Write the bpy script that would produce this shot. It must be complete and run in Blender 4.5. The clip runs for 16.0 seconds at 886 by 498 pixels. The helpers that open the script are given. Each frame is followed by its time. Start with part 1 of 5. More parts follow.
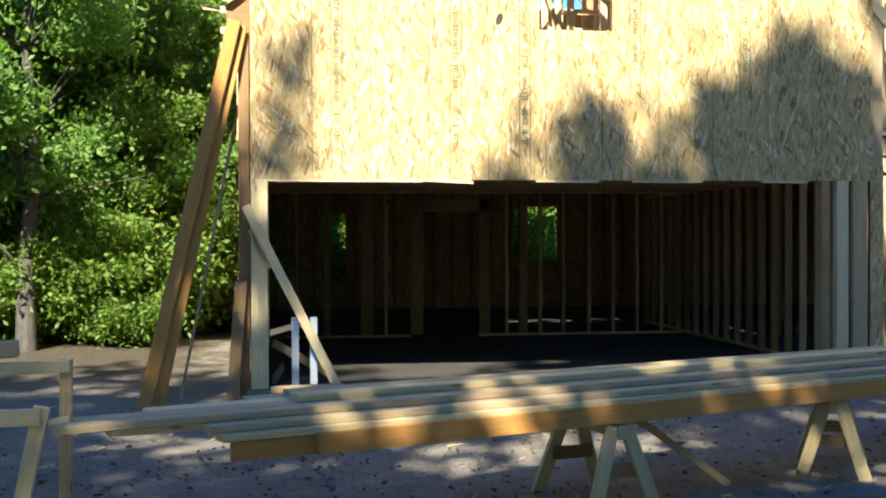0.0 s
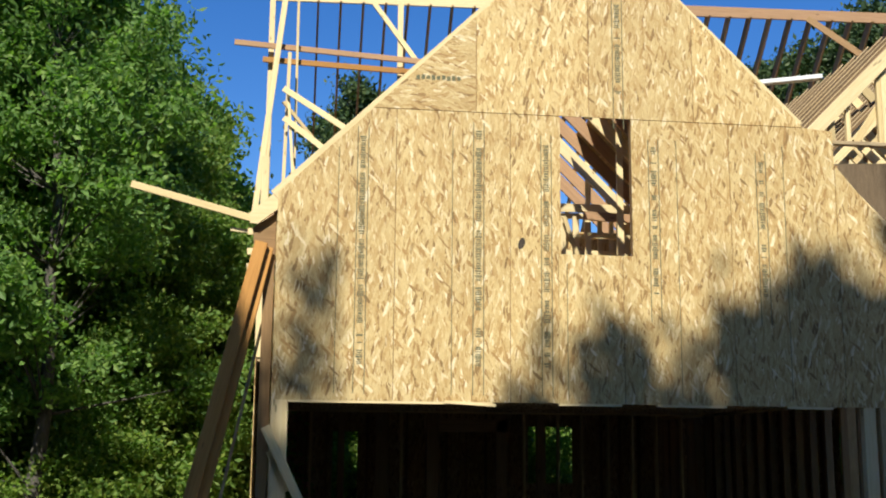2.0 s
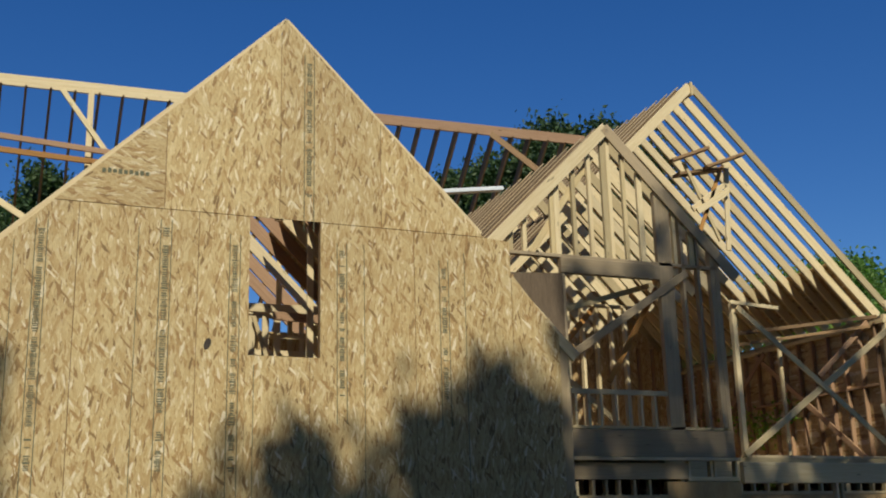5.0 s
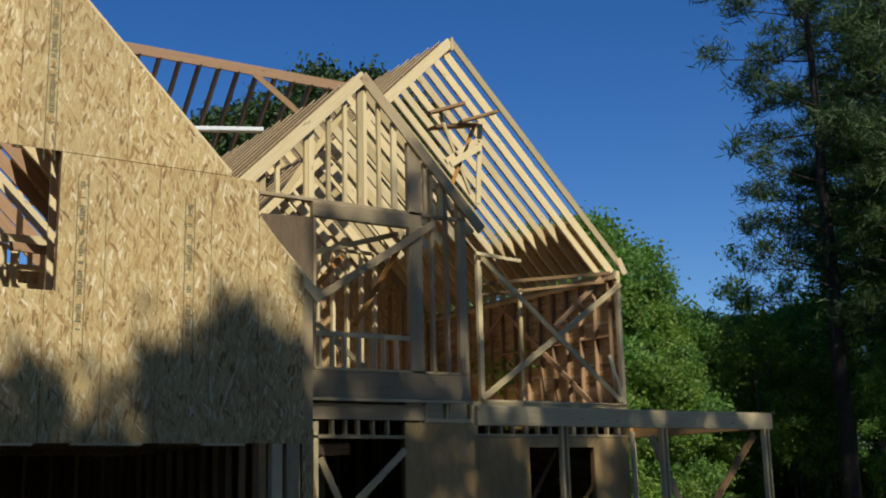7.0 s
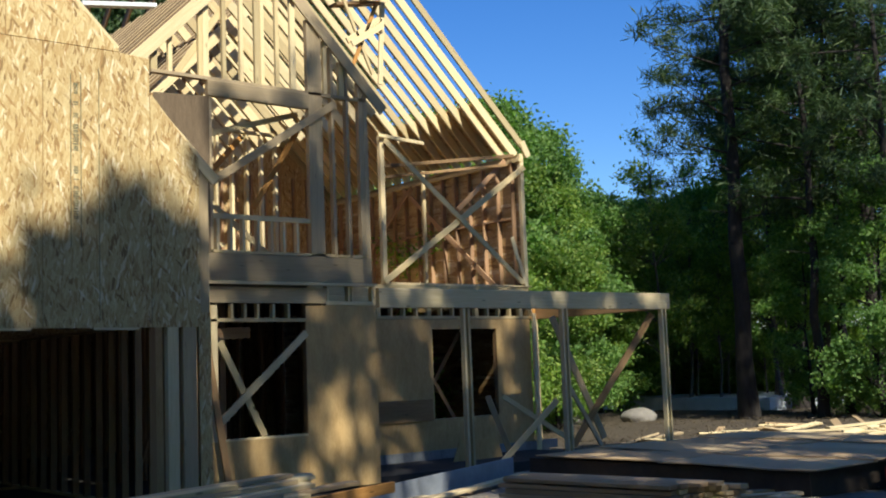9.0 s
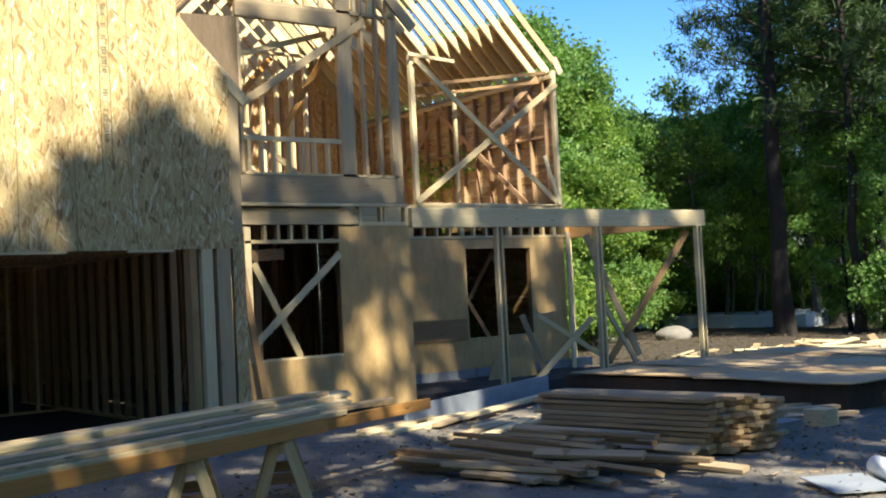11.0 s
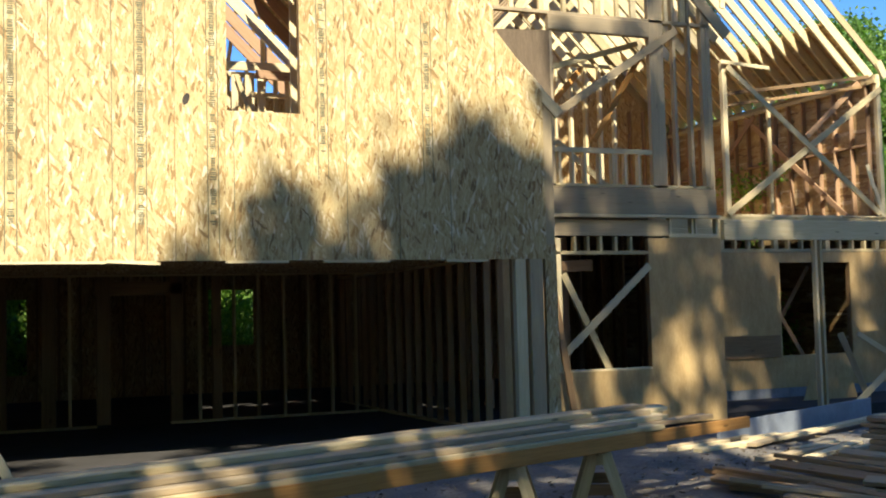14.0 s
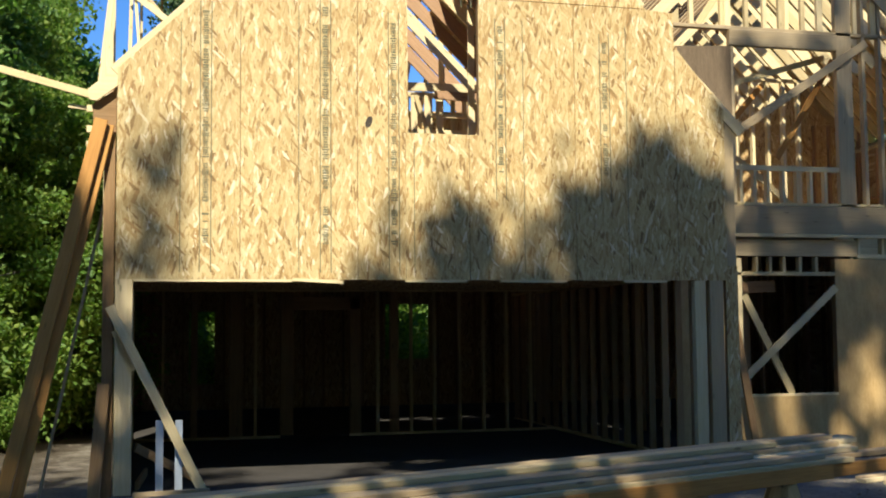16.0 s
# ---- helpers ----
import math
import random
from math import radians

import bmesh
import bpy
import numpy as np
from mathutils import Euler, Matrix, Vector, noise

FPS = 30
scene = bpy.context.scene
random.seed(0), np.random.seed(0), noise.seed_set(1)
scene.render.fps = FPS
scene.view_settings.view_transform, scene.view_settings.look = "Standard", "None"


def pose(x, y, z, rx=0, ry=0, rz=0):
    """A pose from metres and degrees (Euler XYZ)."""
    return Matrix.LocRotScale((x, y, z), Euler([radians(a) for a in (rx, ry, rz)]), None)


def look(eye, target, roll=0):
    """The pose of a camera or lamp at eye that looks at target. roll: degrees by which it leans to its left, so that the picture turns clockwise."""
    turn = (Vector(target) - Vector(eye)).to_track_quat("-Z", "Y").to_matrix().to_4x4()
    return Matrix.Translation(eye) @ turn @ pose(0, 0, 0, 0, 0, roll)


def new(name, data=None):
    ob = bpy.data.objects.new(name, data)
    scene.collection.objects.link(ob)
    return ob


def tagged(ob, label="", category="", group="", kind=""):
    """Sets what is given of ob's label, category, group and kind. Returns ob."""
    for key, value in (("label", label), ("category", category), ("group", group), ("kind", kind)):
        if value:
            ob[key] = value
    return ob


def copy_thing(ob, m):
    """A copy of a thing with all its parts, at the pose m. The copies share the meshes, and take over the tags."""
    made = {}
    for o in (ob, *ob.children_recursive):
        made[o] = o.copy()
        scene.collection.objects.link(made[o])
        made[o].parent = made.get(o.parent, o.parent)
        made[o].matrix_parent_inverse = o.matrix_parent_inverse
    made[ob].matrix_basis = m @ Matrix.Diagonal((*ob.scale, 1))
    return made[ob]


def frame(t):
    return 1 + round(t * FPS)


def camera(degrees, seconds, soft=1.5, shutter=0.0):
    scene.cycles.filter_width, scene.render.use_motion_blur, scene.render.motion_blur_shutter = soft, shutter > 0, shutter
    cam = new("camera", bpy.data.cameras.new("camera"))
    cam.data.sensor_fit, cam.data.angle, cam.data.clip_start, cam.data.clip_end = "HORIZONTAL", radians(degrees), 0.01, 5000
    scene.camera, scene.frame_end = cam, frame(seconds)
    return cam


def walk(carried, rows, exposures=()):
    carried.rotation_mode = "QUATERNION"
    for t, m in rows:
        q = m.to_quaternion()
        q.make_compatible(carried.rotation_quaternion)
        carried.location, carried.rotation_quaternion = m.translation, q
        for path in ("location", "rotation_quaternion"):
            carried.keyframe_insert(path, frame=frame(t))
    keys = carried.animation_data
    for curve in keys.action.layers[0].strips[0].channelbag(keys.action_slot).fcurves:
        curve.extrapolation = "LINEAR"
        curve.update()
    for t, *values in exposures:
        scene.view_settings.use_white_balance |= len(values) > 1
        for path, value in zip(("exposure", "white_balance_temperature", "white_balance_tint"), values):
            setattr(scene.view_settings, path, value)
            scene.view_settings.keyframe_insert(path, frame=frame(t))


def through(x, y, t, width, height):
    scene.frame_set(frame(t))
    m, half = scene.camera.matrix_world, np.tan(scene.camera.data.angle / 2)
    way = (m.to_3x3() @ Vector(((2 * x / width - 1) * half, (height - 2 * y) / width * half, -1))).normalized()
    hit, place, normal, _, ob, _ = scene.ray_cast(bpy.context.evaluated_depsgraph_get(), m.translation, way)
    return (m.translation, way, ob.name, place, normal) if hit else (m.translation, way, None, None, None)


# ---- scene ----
cam = camera(42.8, 16.0, 2.0)
PATH = [
    (0, (0.369, -11.595, 1.553), (0.641, -9.614, 1.529), -0.2),
    (0.5, (0.339, -11.566, 1.574), (0.597, -9.583, 1.617), -0.1),
    (1, (0.313, -11.544, 1.593), (0.575, -9.566, 1.729), 0.3),
    (1.2, (0.295, -11.536, 1.598), (0.566, -9.562, 1.77), 0.5),
    (1.5, (0.262, -11.529, 1.607), (0.528, -9.562, 1.854), 0.8),
    (2, (0.217, -11.533, 1.628), (0.472, -9.581, 1.981), 0.5),
    (2.5, (0.198, -11.54, 1.648), (0.488, -9.609, 2.08), 0.4),
    (3, (0.205, -11.557, 1.654), (0.544, -9.643, 2.123), 0.3),
    (3.5, (0.223, -11.555, 1.663), (0.644, -9.661, 2.148), -0.2),
    (4, (0.24, -11.563, 1.663), (0.749, -9.695, 2.163), -0.6),
    (4.5, (0.257, -11.573, 1.666), (0.898, -9.753, 2.192), -1.1),
    (5, (0.282, -11.579, 1.669), (1.043, -9.802, 2.185), -1.5),
    (5.2, (0.296, -11.59, 1.668), (1.102, -9.831, 2.178), -1.6),
    (7.3, (0.425, -11.866, 1.579), (1.594, -10.289, 1.962), -1.5),
    (7.5, (0.447, -11.87, 1.578), (1.64, -10.304, 1.933), -1.6),
    (8, (0.513, -11.843, 1.574), (1.735, -10.29, 1.875), -1.9),
    (8.5, (0.561, -11.806, 1.568), (1.809, -10.263, 1.82), -2.1),
    (8.7, (0.575, -11.795, 1.565), (1.833, -10.258, 1.8), -2.1),
    (10.8, (0.649, -11.733, 1.504), (1.9, -10.174, 1.585), -2.8),
    (11, (0.647, -11.725, 1.502), (1.87, -10.145, 1.579), -2.9),
    (11.5, (0.62, -11.703, 1.497), (1.758, -10.061, 1.578), -2.8),
    (12, (0.589, -11.684, 1.493), (1.648, -9.99, 1.588), -2.4),
    (12.5, (0.563, -11.672, 1.496), (1.542, -9.931, 1.595), -2.0),
    (13, (0.541, -11.65, 1.498), (1.456, -9.874, 1.603), -1.9),
    (13.5, (0.512, -11.632, 1.502), (1.365, -9.826, 1.616), -1.7),
    (14, (0.476, -11.627, 1.508), (1.253, -9.788, 1.625), -1.5),
    (14.5, (0.427, -11.649, 1.521), (1.118, -9.776, 1.635), -1.3),
    (15, (0.404, -11.68, 1.537), (1.025, -9.781, 1.658), -1.2),
    (15.5, (0.388, -11.685, 1.563), (0.948, -9.767, 1.693), -0.7),
    (16, (0.397, -11.664, 1.591), (0.888, -9.73, 1.735), -0.5),
]
EXPOSURES = [(t, e, 6500 if 2 < t < 9 else 6800, 5) for t, e in ((0, 1.8), (0.5, 1.6), (1, 1.3), (1.6, 0.8), (2.5, 0.35), (3.5, -0.04), (5.2, -0.2), (7.5, 0.03), (8.7, 0.48), (10.8, 1.45), (12.5, 1.4), (14.5, 1.1), (16, 0.85))]
walk(cam, [(t, look(eye, target, roll)) for t, eye, target, roll in PATH], EXPOSURES)

# ---- light ----
SUN_WAY = Vector((0.205, 0.68, -0.70)).normalized()
world = bpy.data.worlds.new("world")
scene.world = world
world.use_nodes = True
wn = world.node_tree.nodes
sky = wn.new("ShaderNodeTexSky")
sky.sky_type = "NISHITA"
sky.sun_disc = False
sky.sun_elevation = math.asin(-SUN_WAY.z)
sky.sun_rotation = math.atan2(-SUN_WAY.x, -SUN_WAY.y)
sky.air_density, sky.dust_density, sky.ozone_density = 1.0, 0.2, 5.0
deep = wn.new("ShaderNodeHueSaturation")
deep.inputs["Saturation"].default_value = 1.28
deep.inputs["Hue"].default_value = 0.513
world.node_tree.links.new(sky.outputs[0], deep.inputs["Color"])
world.node_tree.links.new(deep.outputs[0], wn["Background"].inputs[0])
wn["Background"].inputs[1].default_value = 0.102
sun = new("sun", bpy.data.lights.new("sun", "SUN"))
sun.data.energy, sun.data.angle, sun.data.color = 5.0, radians(0.55), (1.0, 0.955, 0.865)
sun.matrix_world = look((0, 0, 40), Vector((0, 0, 40)) + SUN_WAY)


# ---- materials ----
class Mat:
    """A small wrapper to wire nodes."""

    def __init__(self, name, rough=0.7, spec=0.3):
        self.m = bpy.data.materials.new(name)
        self.m.use_nodes = True
        self.t = self.m.node_tree
        self.b = self.t.nodes["Principled BSDF"]
        self.b.inputs["Roughness"].default_value = rough
        self.b.inputs["Specular IOR Level"].default_value = spec

    def n(self, kind, **ins):
        node = self.t.nodes.new("ShaderNode" + kind)
        for k, v in ins.items():
            self.put(node.inputs[k.replace("_", " ")], v)
        return node

    def put(self, socket, v):
        if isinstance(v, bpy.types.NodeSocket):
            self.t.links.new(v, socket)
        else:
            socket.default_value = v

    def coord(self, which="Object", scale=(1, 1, 1), rot=(0, 0, 0)):
        c = self.n("TexCoord")
        mp = self.n("Mapping", Vector=c.outputs[which], Scale=scale, Rotation=rot)
        return mp.outputs[0]

    def noise(self, vec, scale=1.0, detail=4.0, rough=0.6, dist=0.0):
        return self.n("TexNoise", Vector=vec, Scale=scale, Detail=detail, Roughness=rough, Distortion=dist).outputs["Fac"]

    def ramp(self, fac, stops):
        r = self.n("ValToRGB", Fac=fac)
        e = r.color_ramp.elements
        while len(e) < len(stops):
            e.new(0.5)
        for el, (p, c) in zip(e, stops):
            el.position, el.color = p, (*c, 1) if len(c) == 3 else c
        return r.outputs[0]

    def mix(self, fac, a, b, mode="MIX"):
        x = self.t.nodes.new("ShaderNodeMix")
        x.data_type, x.blend_type = "RGBA", mode
        self.put(x.inputs[0], fac)
        self.put(x.inputs[6], a if isinstance(a, bpy.types.NodeSocket) else (*a, 1))
        self.put(x.inputs[7], b if isinstance(b, bpy.types.NodeSocket) else (*b, 1))
        return x.outputs[2]

    def math(self, op, a, b=0.0):
        x = self.n("Math")
        x.operation = op
        self.put(x.inputs[0], a)
        self.put(x.inputs[1], b)
        return x.outputs[0]

    def done(self, colour, bump=None, strength=0.3, dist=0.01):
        self.put(self.b.inputs["Base Color"], colour)
        if bump is not None:
            k = self.n("Bump", Height=bump, Strength=strength, Distance=dist)
            self.t.links.new(k.outputs[0], self.b.inputs["Normal"])
        return self.m


def wood(name, light, dark, weather=0.0, tint=0.25):
    """Sawn softwood: grain along the piece's own x axis, knots, and a tone of its own for each piece."""
    k = Mat(name, 0.72, 0.25)
    info = k.n("ObjectInfo")
    c = k.n("TexCoord")
    shift = k.n("VectorMath")
    k.put(shift.inputs[0], c.outputs["Object"])
    off = k.n("CombineXYZ", X=k.math("MULTIPLY", info.outputs["Random"], 37.0), Y=k.math("MULTIPLY", info.outputs["Random"], 11.0))
    k.put(shift.inputs[1], off.outputs[0])
    grain_v = k.n("Mapping", Vector=shift.outputs[0], Scale=(1.6, 38, 38)).outputs[0]
    grain = k.noise(grain_v, 1.0, 5, 0.65, 0.6)
    fine = k.noise(k.n("Mapping", Vector=shift.outputs[0], Scale=(6, 160, 160)).outputs[0], 1.0, 3, 0.6)
    base = k.ramp(grain, [(0.3, dark), (0.62, light)])
    base = k.mix(0.35, base, k.ramp(fine, [(0.35, dark), (0.6, light)]))
    knots = k.n("TexVoronoi", Vector=k.n("Mapping", Vector=shift.outputs[0], Scale=(2.2, 9, 9)).outputs[0], Scale=1.0).outputs["Distance"]
    base = k.mix(k.ramp(knots, [(0.06, (0.75, 0.75, 0.75)), (0.12, (0, 0, 0))]), base, tuple(v * 0.35 for v in dark))
    tone = k.ramp(info.outputs["Random"], [(0.0, (1 - tint, 1 - tint * 1.05, 1 - tint * 1.15)), (0.5, (1, 0.98, 0.95)), (1.0, (1.08, 1.06, 1.0))])
    base = k.mix(1.0, base, tone, "MULTIPLY")
    if weather:
        patch = k.noise(k.n("Mapping", Vector=shift.outputs[0], Scale=(0.9, 5, 5)).outputs[0], 1.0, 4, 0.7)
        base = k.mix(k.ramp(patch, [(0.35, (0, 0, 0)), (0.7, (weather, weather, weather))]), base, (0.36, 0.285, 0.185))
    return k.done(base, k.math("ADD", grain, fine), 0.25, 0.004)


def strand_board(name, angle=0.0, warm=1.0, value=1.0):
    """Oriented strand board: long wood flakes of many tones in two crossing layers."""
    k = Mat(name, 0.6, 0.3)
    out = None
    bumps = None
    c = k.n("TexCoord").outputs["Object"]
    wob = k.n("TexNoise", Vector=c, Scale=9.0, Detail=2.0)
    wv = k.n("VectorMath")
    wv.operation = "MULTIPLY_ADD"
    k.put(wv.inputs[0], wob.outputs["Color"])
    wv.inputs[1].default_value = (0.03, 0.03, 0.03)
    k.put(wv.inputs[2], c)
    pal = [(0.0, (0.20, 0.115, 0.045)), (0.11, (0.38, 0.225, 0.085)), (0.24, (0.50, 0.35, 0.155)), (0.6, (0.575, 0.435, 0.215)), (0.88, (0.655, 0.525, 0.285)), (1.0, (0.84, 0.74, 0.53))]
    for i, (rot, sx, sz, mixf) in enumerate([(0.0, 52, 9, 1.0), (0.22, 44, 8, 0.5), (-0.26, 40, 8.5, 0.42), (0.75, 42, 9, 0.10)]):
        mp = k.n("Mapping", Vector=wv.outputs[0], Rotation=(0, rot + angle, 0), Location=(3.1 * i, 1.7 * i, 0.4 * i))
        mp2 = k.n("Mapping", Vector=mp.outputs[0], Scale=(sx, 2, sz))
        v = k.n("TexVoronoi", Vector=mp2.outputs[0], Scale=1.0)
        v.inputs["Randomness"].default_value = 1.0
        sep = k.n("SeparateColor", Color=v.outputs["Color"])
        col = k.ramp(sep.outputs[0], pal)
        if out is None:
            out, bumps = col, sep.outputs[1]
        else:
            gate = k.ramp(sep.outputs[2], [(1 - mixf - 0.02, (0, 0, 0)), (1 - mixf + 0.02, (1, 1, 1))])
            out = k.mix(gate, out, col)
            bumps = k.math("ADD", bumps, sep.outputs[1])
    out = k.mix(0.14, out, (0.575, 0.435, 0.22))
    fibre = k.noise(k.n("Mapping", Vector=c, Scale=(140, 20, 22), Rotation=(0, angle, 0)).outputs[0], 1.0, 4, 0.7)
    out = k.mix(0.55, out, k.ramp(fibre, [(0.3, (0.55, 0.5, 0.45)), (0.65, (1.15, 1.12, 1.08))]), "MULTIPLY")
    big = k.noise(c, 0.9, 3, 0.5)
    out = k.mix(0.5, out, k.ramp(big, [(0.3, (0.86, 0.84, 0.82)), (0.7, (1.1, 1.1, 1.08))]), "MULTIPLY")
    info = k.n("ObjectInfo")
    out = k.mix(1.0, out, k.ramp(info.outputs["Random"], [(0, (0.9 * warm * value, 0.88 * value, 0.85 * value)), (1, (1.04 * warm * value, 1.03 * value, 1.0 * value))]), "MULTIPLY")
    return k.done(out, k.math("ADD", bumps, fibre), 0.18, 0.003)


def plain(name, a, b, scale=6.0, rough=0.8, bump=0.3, metal=0.0, stretch=(1, 1, 1)):
    k = Mat(name, rough)
    k.b.inputs["Metallic"].default_value = metal
    v = k.coord("Object", stretch)
    n1 = k.noise(v, scale, 6, 0.65)
    n2 = k.noise(v, scale * 7, 4, 0.7)
    col = k.mix(0.4, k.ramp(n1, [(0.3, a), (0.7, b)]), k.ramp(n2, [(0.3, a), (0.7, b)]))
    return k.done(col, k.math("ADD", n1, n2), bump, 0.01)


def leaf_material(name, a, b, c, through=0.45):
    """Leaves: three tones by leaf, some light let through."""
    k = Mat(name, 0.55, 0.35)
    g = k.n("NewGeometry")
    info = k.n("ObjectInfo")
    col = k.ramp(g.outputs["Random Per Island"], [(0.0, a), (0.55, b), (1.0, c)])
    col = k.mix(1.0, col, k.ramp(info.outputs["Random"], [(0, (0.78, 0.85, 0.8)), (1, (1.12, 1.15, 0.9))]), "MULTIPLY")
    k.put(k.b.inputs["Base Color"], col)
    tr = k.n("BsdfTranslucent", Color=k.mix(1.0, col, (1.15, 1.4, 0.62), "MULTIPLY"))
    mx = k.n("MixShader", Fac=through)
    k.t.links.new(k.b.outputs[0], mx.inputs[1])
    k.t.links.new(tr.outputs[0], mx.inputs[2])
    k.t.links.new(mx.outputs[0], k.t.nodes["Material Output"].inputs[0])
    return k.m


def ground_material():
    k = Mat("sandy_dirt", 0.95, 0.1)
    v = k.coord("Object")
    big = k.noise(v, 0.35, 5, 0.6)
    mid = k.noise(v, 2.2, 6, 0.7)
    fine = k.noise(v, 24.0, 6, 0.75)
    col = k.ramp(big, [(0.3, (0.155, 0.135, 0.108)), (0.7, (0.28, 0.245, 0.20))])
    col = k.mix(0.5, col, k.ramp(mid, [(0.35, (0.115, 0.096, 0.074)), (0.65, (0.37, 0.325, 0.268))]))
    col = k.mix(0.35, col, k.ramp(fine, [(0.35, (0.08, 0.068, 0.053)), (0.65, (0.42, 0.37, 0.305))]))
    xyz = k.n("SeparateXYZ", Vector=k.n("TexCoord").outputs["Object"])
    wob = k.math("MULTIPLY", k.math("SUBTRACT", mid, 0.5), 5.0)
    east = k.n("MapRange", Value=k.math("ADD", xyz.outputs[0], wob), From_Min=15.0, From_Max=18.5).outputs[0]
    west = k.math("MULTIPLY", k.n("MapRange", Value=k.math("ADD", xyz.outputs[0], wob), From_Min=0.3, From_Max=-1.0).outputs[0],
                  k.n("MapRange", Value=k.math("ADD", xyz.outputs[1], wob), From_Min=0.2, From_Max=3.6).outputs[0])
    soil = k.ramp(fine, [(0.35, (0.04, 0.032, 0.024)), (0.65, (0.14, 0.112, 0.082))])
    col = k.mix(k.math("MAXIMUM", east, west), col, soil)
    return k.done(col, k.math("ADD", k.math("MULTIPLY", mid, 2.0), fine), 0.8, 0.05)


PINE = wood("pine_lumber", (0.63, 0.505, 0.285), (0.47, 0.35, 0.175))
PALE = wood("pale_pine", (0.74, 0.61, 0.37), (0.60, 0.455, 0.245), 0.0, 0.15)
# weathering on loose boards; on the entry bay it also carries shade as colour
GREY = wood("weathered_shaded_pine", (0.52, 0.395, 0.235), (0.36, 0.26, 0.145), 0.55, 0.3)
TAN = wood("tan_rough_lumber", (0.47, 0.335, 0.19), (0.31, 0.205, 0.11), 0.2, 0.35)
ORANGE = wood("orange_lumber", (0.50, 0.255, 0.075), (0.34, 0.155, 0.04), 0.0, 0.2)
BROWN = wood("brown_lumber", (0.36, 0.22, 0.105), (0.22, 0.125, 0.055), 0.1, 0.3)
# darker copy of the lumber: the rafters' shaded sides are put into its colour
SHADE_WOOD = wood("shade_dark_lumber", (0.19, 0.125, 0.068), (0.115, 0.072, 0.038), 0.0, 0.3)
RED = wood("reddish_lumber", (0.42, 0.26, 0.15), (0.29, 0.17, 0.095), 0.0, 0.2)
OSB = strand_board("strand_board")
PLY = plain("sheathing_plywood", (0.34, 0.205, 0.078), (0.56, 0.385, 0.175), 3.0, 0.65, 0.08, 0.0, (2.2, 1, 0.7))
OSB_ACROSS = strand_board("strand_board_across", radians(80))
# reddish board, its value lowered so that inner faces look shaded
OSB_RED = strand_board("strand_board_red", 0.0, 1.06, 0.74)
PRINT = plain("printed_ink", (0.10, 0.10, 0.06), (0.17, 0.16, 0.09), 60, 0.8, 0.0)
CONCRETE = plain("concrete_block", (0.16, 0.165, 0.17), (0.28, 0.285, 0.285), 5, 0.9, 0.4)
SLAB = plain("slab_concrete", (0.40, 0.43, 0.46), (0.55, 0.58, 0.62), 3, 0.85, 0.2)
DARKSIDE = plain("dark_board", (0.035, 0.028, 0.022), (0.08, 0.06, 0.045), 4, 0.85, 0.3)
LITTER = leaf_material("dry_leaves", (0.05, 0.033, 0.02), (0.085, 0.058, 0.036), (0.13, 0.095, 0.06), 0.1)
# bark tones lowered to near black, putting the pine trunk's shade into them
BARK = plain("bark", (0.011, 0.009, 0.008), (0.05, 0.041, 0.035), 7, 0.95, 1.0, 0.0, (3, 3, 0.7))
PALEBARK = plain("pale_bark", (0.022, 0.019, 0.016), (0.17, 0.155, 0.135), 6, 0.95, 1.0, 0.0, (3, 3, 0.8))
LEAF = leaf_material("leaf_green", (0.085, 0.16, 0.05), (0.15, 0.255, 0.075), (0.25, 0.345, 0.11), 0.5)
LEAF_YELLOW = leaf_material("leaf_yellow_green", (0.10, 0.18, 0.042), (0.175, 0.26, 0.06), (0.30, 0.35, 0.09), 0.5)
NEEDLE = leaf_material("pine_needles", (0.025, 0.05, 0.02), (0.045, 0.08, 0.03), (0.09, 0.12, 0.04), 0.25)
PAINT = plain("pale_blue_paint", (0.50, 0.56, 0.62), (0.62, 0.67, 0.72), 8, 0.6, 0.05)
WHITE = plain("white_wrap", (0.62, 0.63, 0.63), (0.80, 0.80, 0.78), 5, 0.5, 0.3)
REDMETAL = plain("red_paint", (0.25, 0.02, 0.02), (0.35, 0.04, 0.035), 5, 0.45, 0.1)
TARP = plain("blue_grey_sheet", (0.20, 0.215, 0.235), (0.31, 0.33, 0.35), 3, 0.5, 0.4)
# plywood darkened in its base colour for the tree shade it stands in
SHADED_PLY = plain("shade_darkened_plywood", (0.10, 0.068, 0.04), (0.19, 0.135, 0.082), 4, 0.85, 0.3, 0.0, (6, 1, 1))
STONE = plain("field_stone", (0.14, 0.125, 0.11), (0.26, 0.235, 0.20), 3, 0.9, 0.8)
DIRT = ground_material()
# near-black base: the interior's darkness is put into the floor colour
FLOORMAT = plain("dim_floor", (0.03, 0.026, 0.022), (0.065, 0.057, 0.05), 2, 0.95, 0.3)

# ---- builders ----
PLACE = {}


def thing(name, at=(0, 0, 0), label="", category="", group="", kind=""):
    ob = new(name)
    ob.empty_display_size = 0.1
    ob.location = at
    PLACE[ob] = Matrix.Translation(at)
    return tagged(ob, label, category, group, kind)


def attach(ob, world_m, parent):
    if parent is None:
        ob.matrix_world = world_m
    else:
        ob.parent = parent
        ob.matrix_parent_inverse = PLACE[parent].inverted()
        ob.matrix_basis = world_m
    PLACE[ob] = world_m
    return ob


def mesh_of(bm, name, material, smooth=False):
    me = bpy.data.meshes.new(name)
    bm.to_mesh(me)
    bm.free()
    me.materials.append(material)
    if smooth:
        for p in me.polygons:
            p.use_smooth = True
    return me


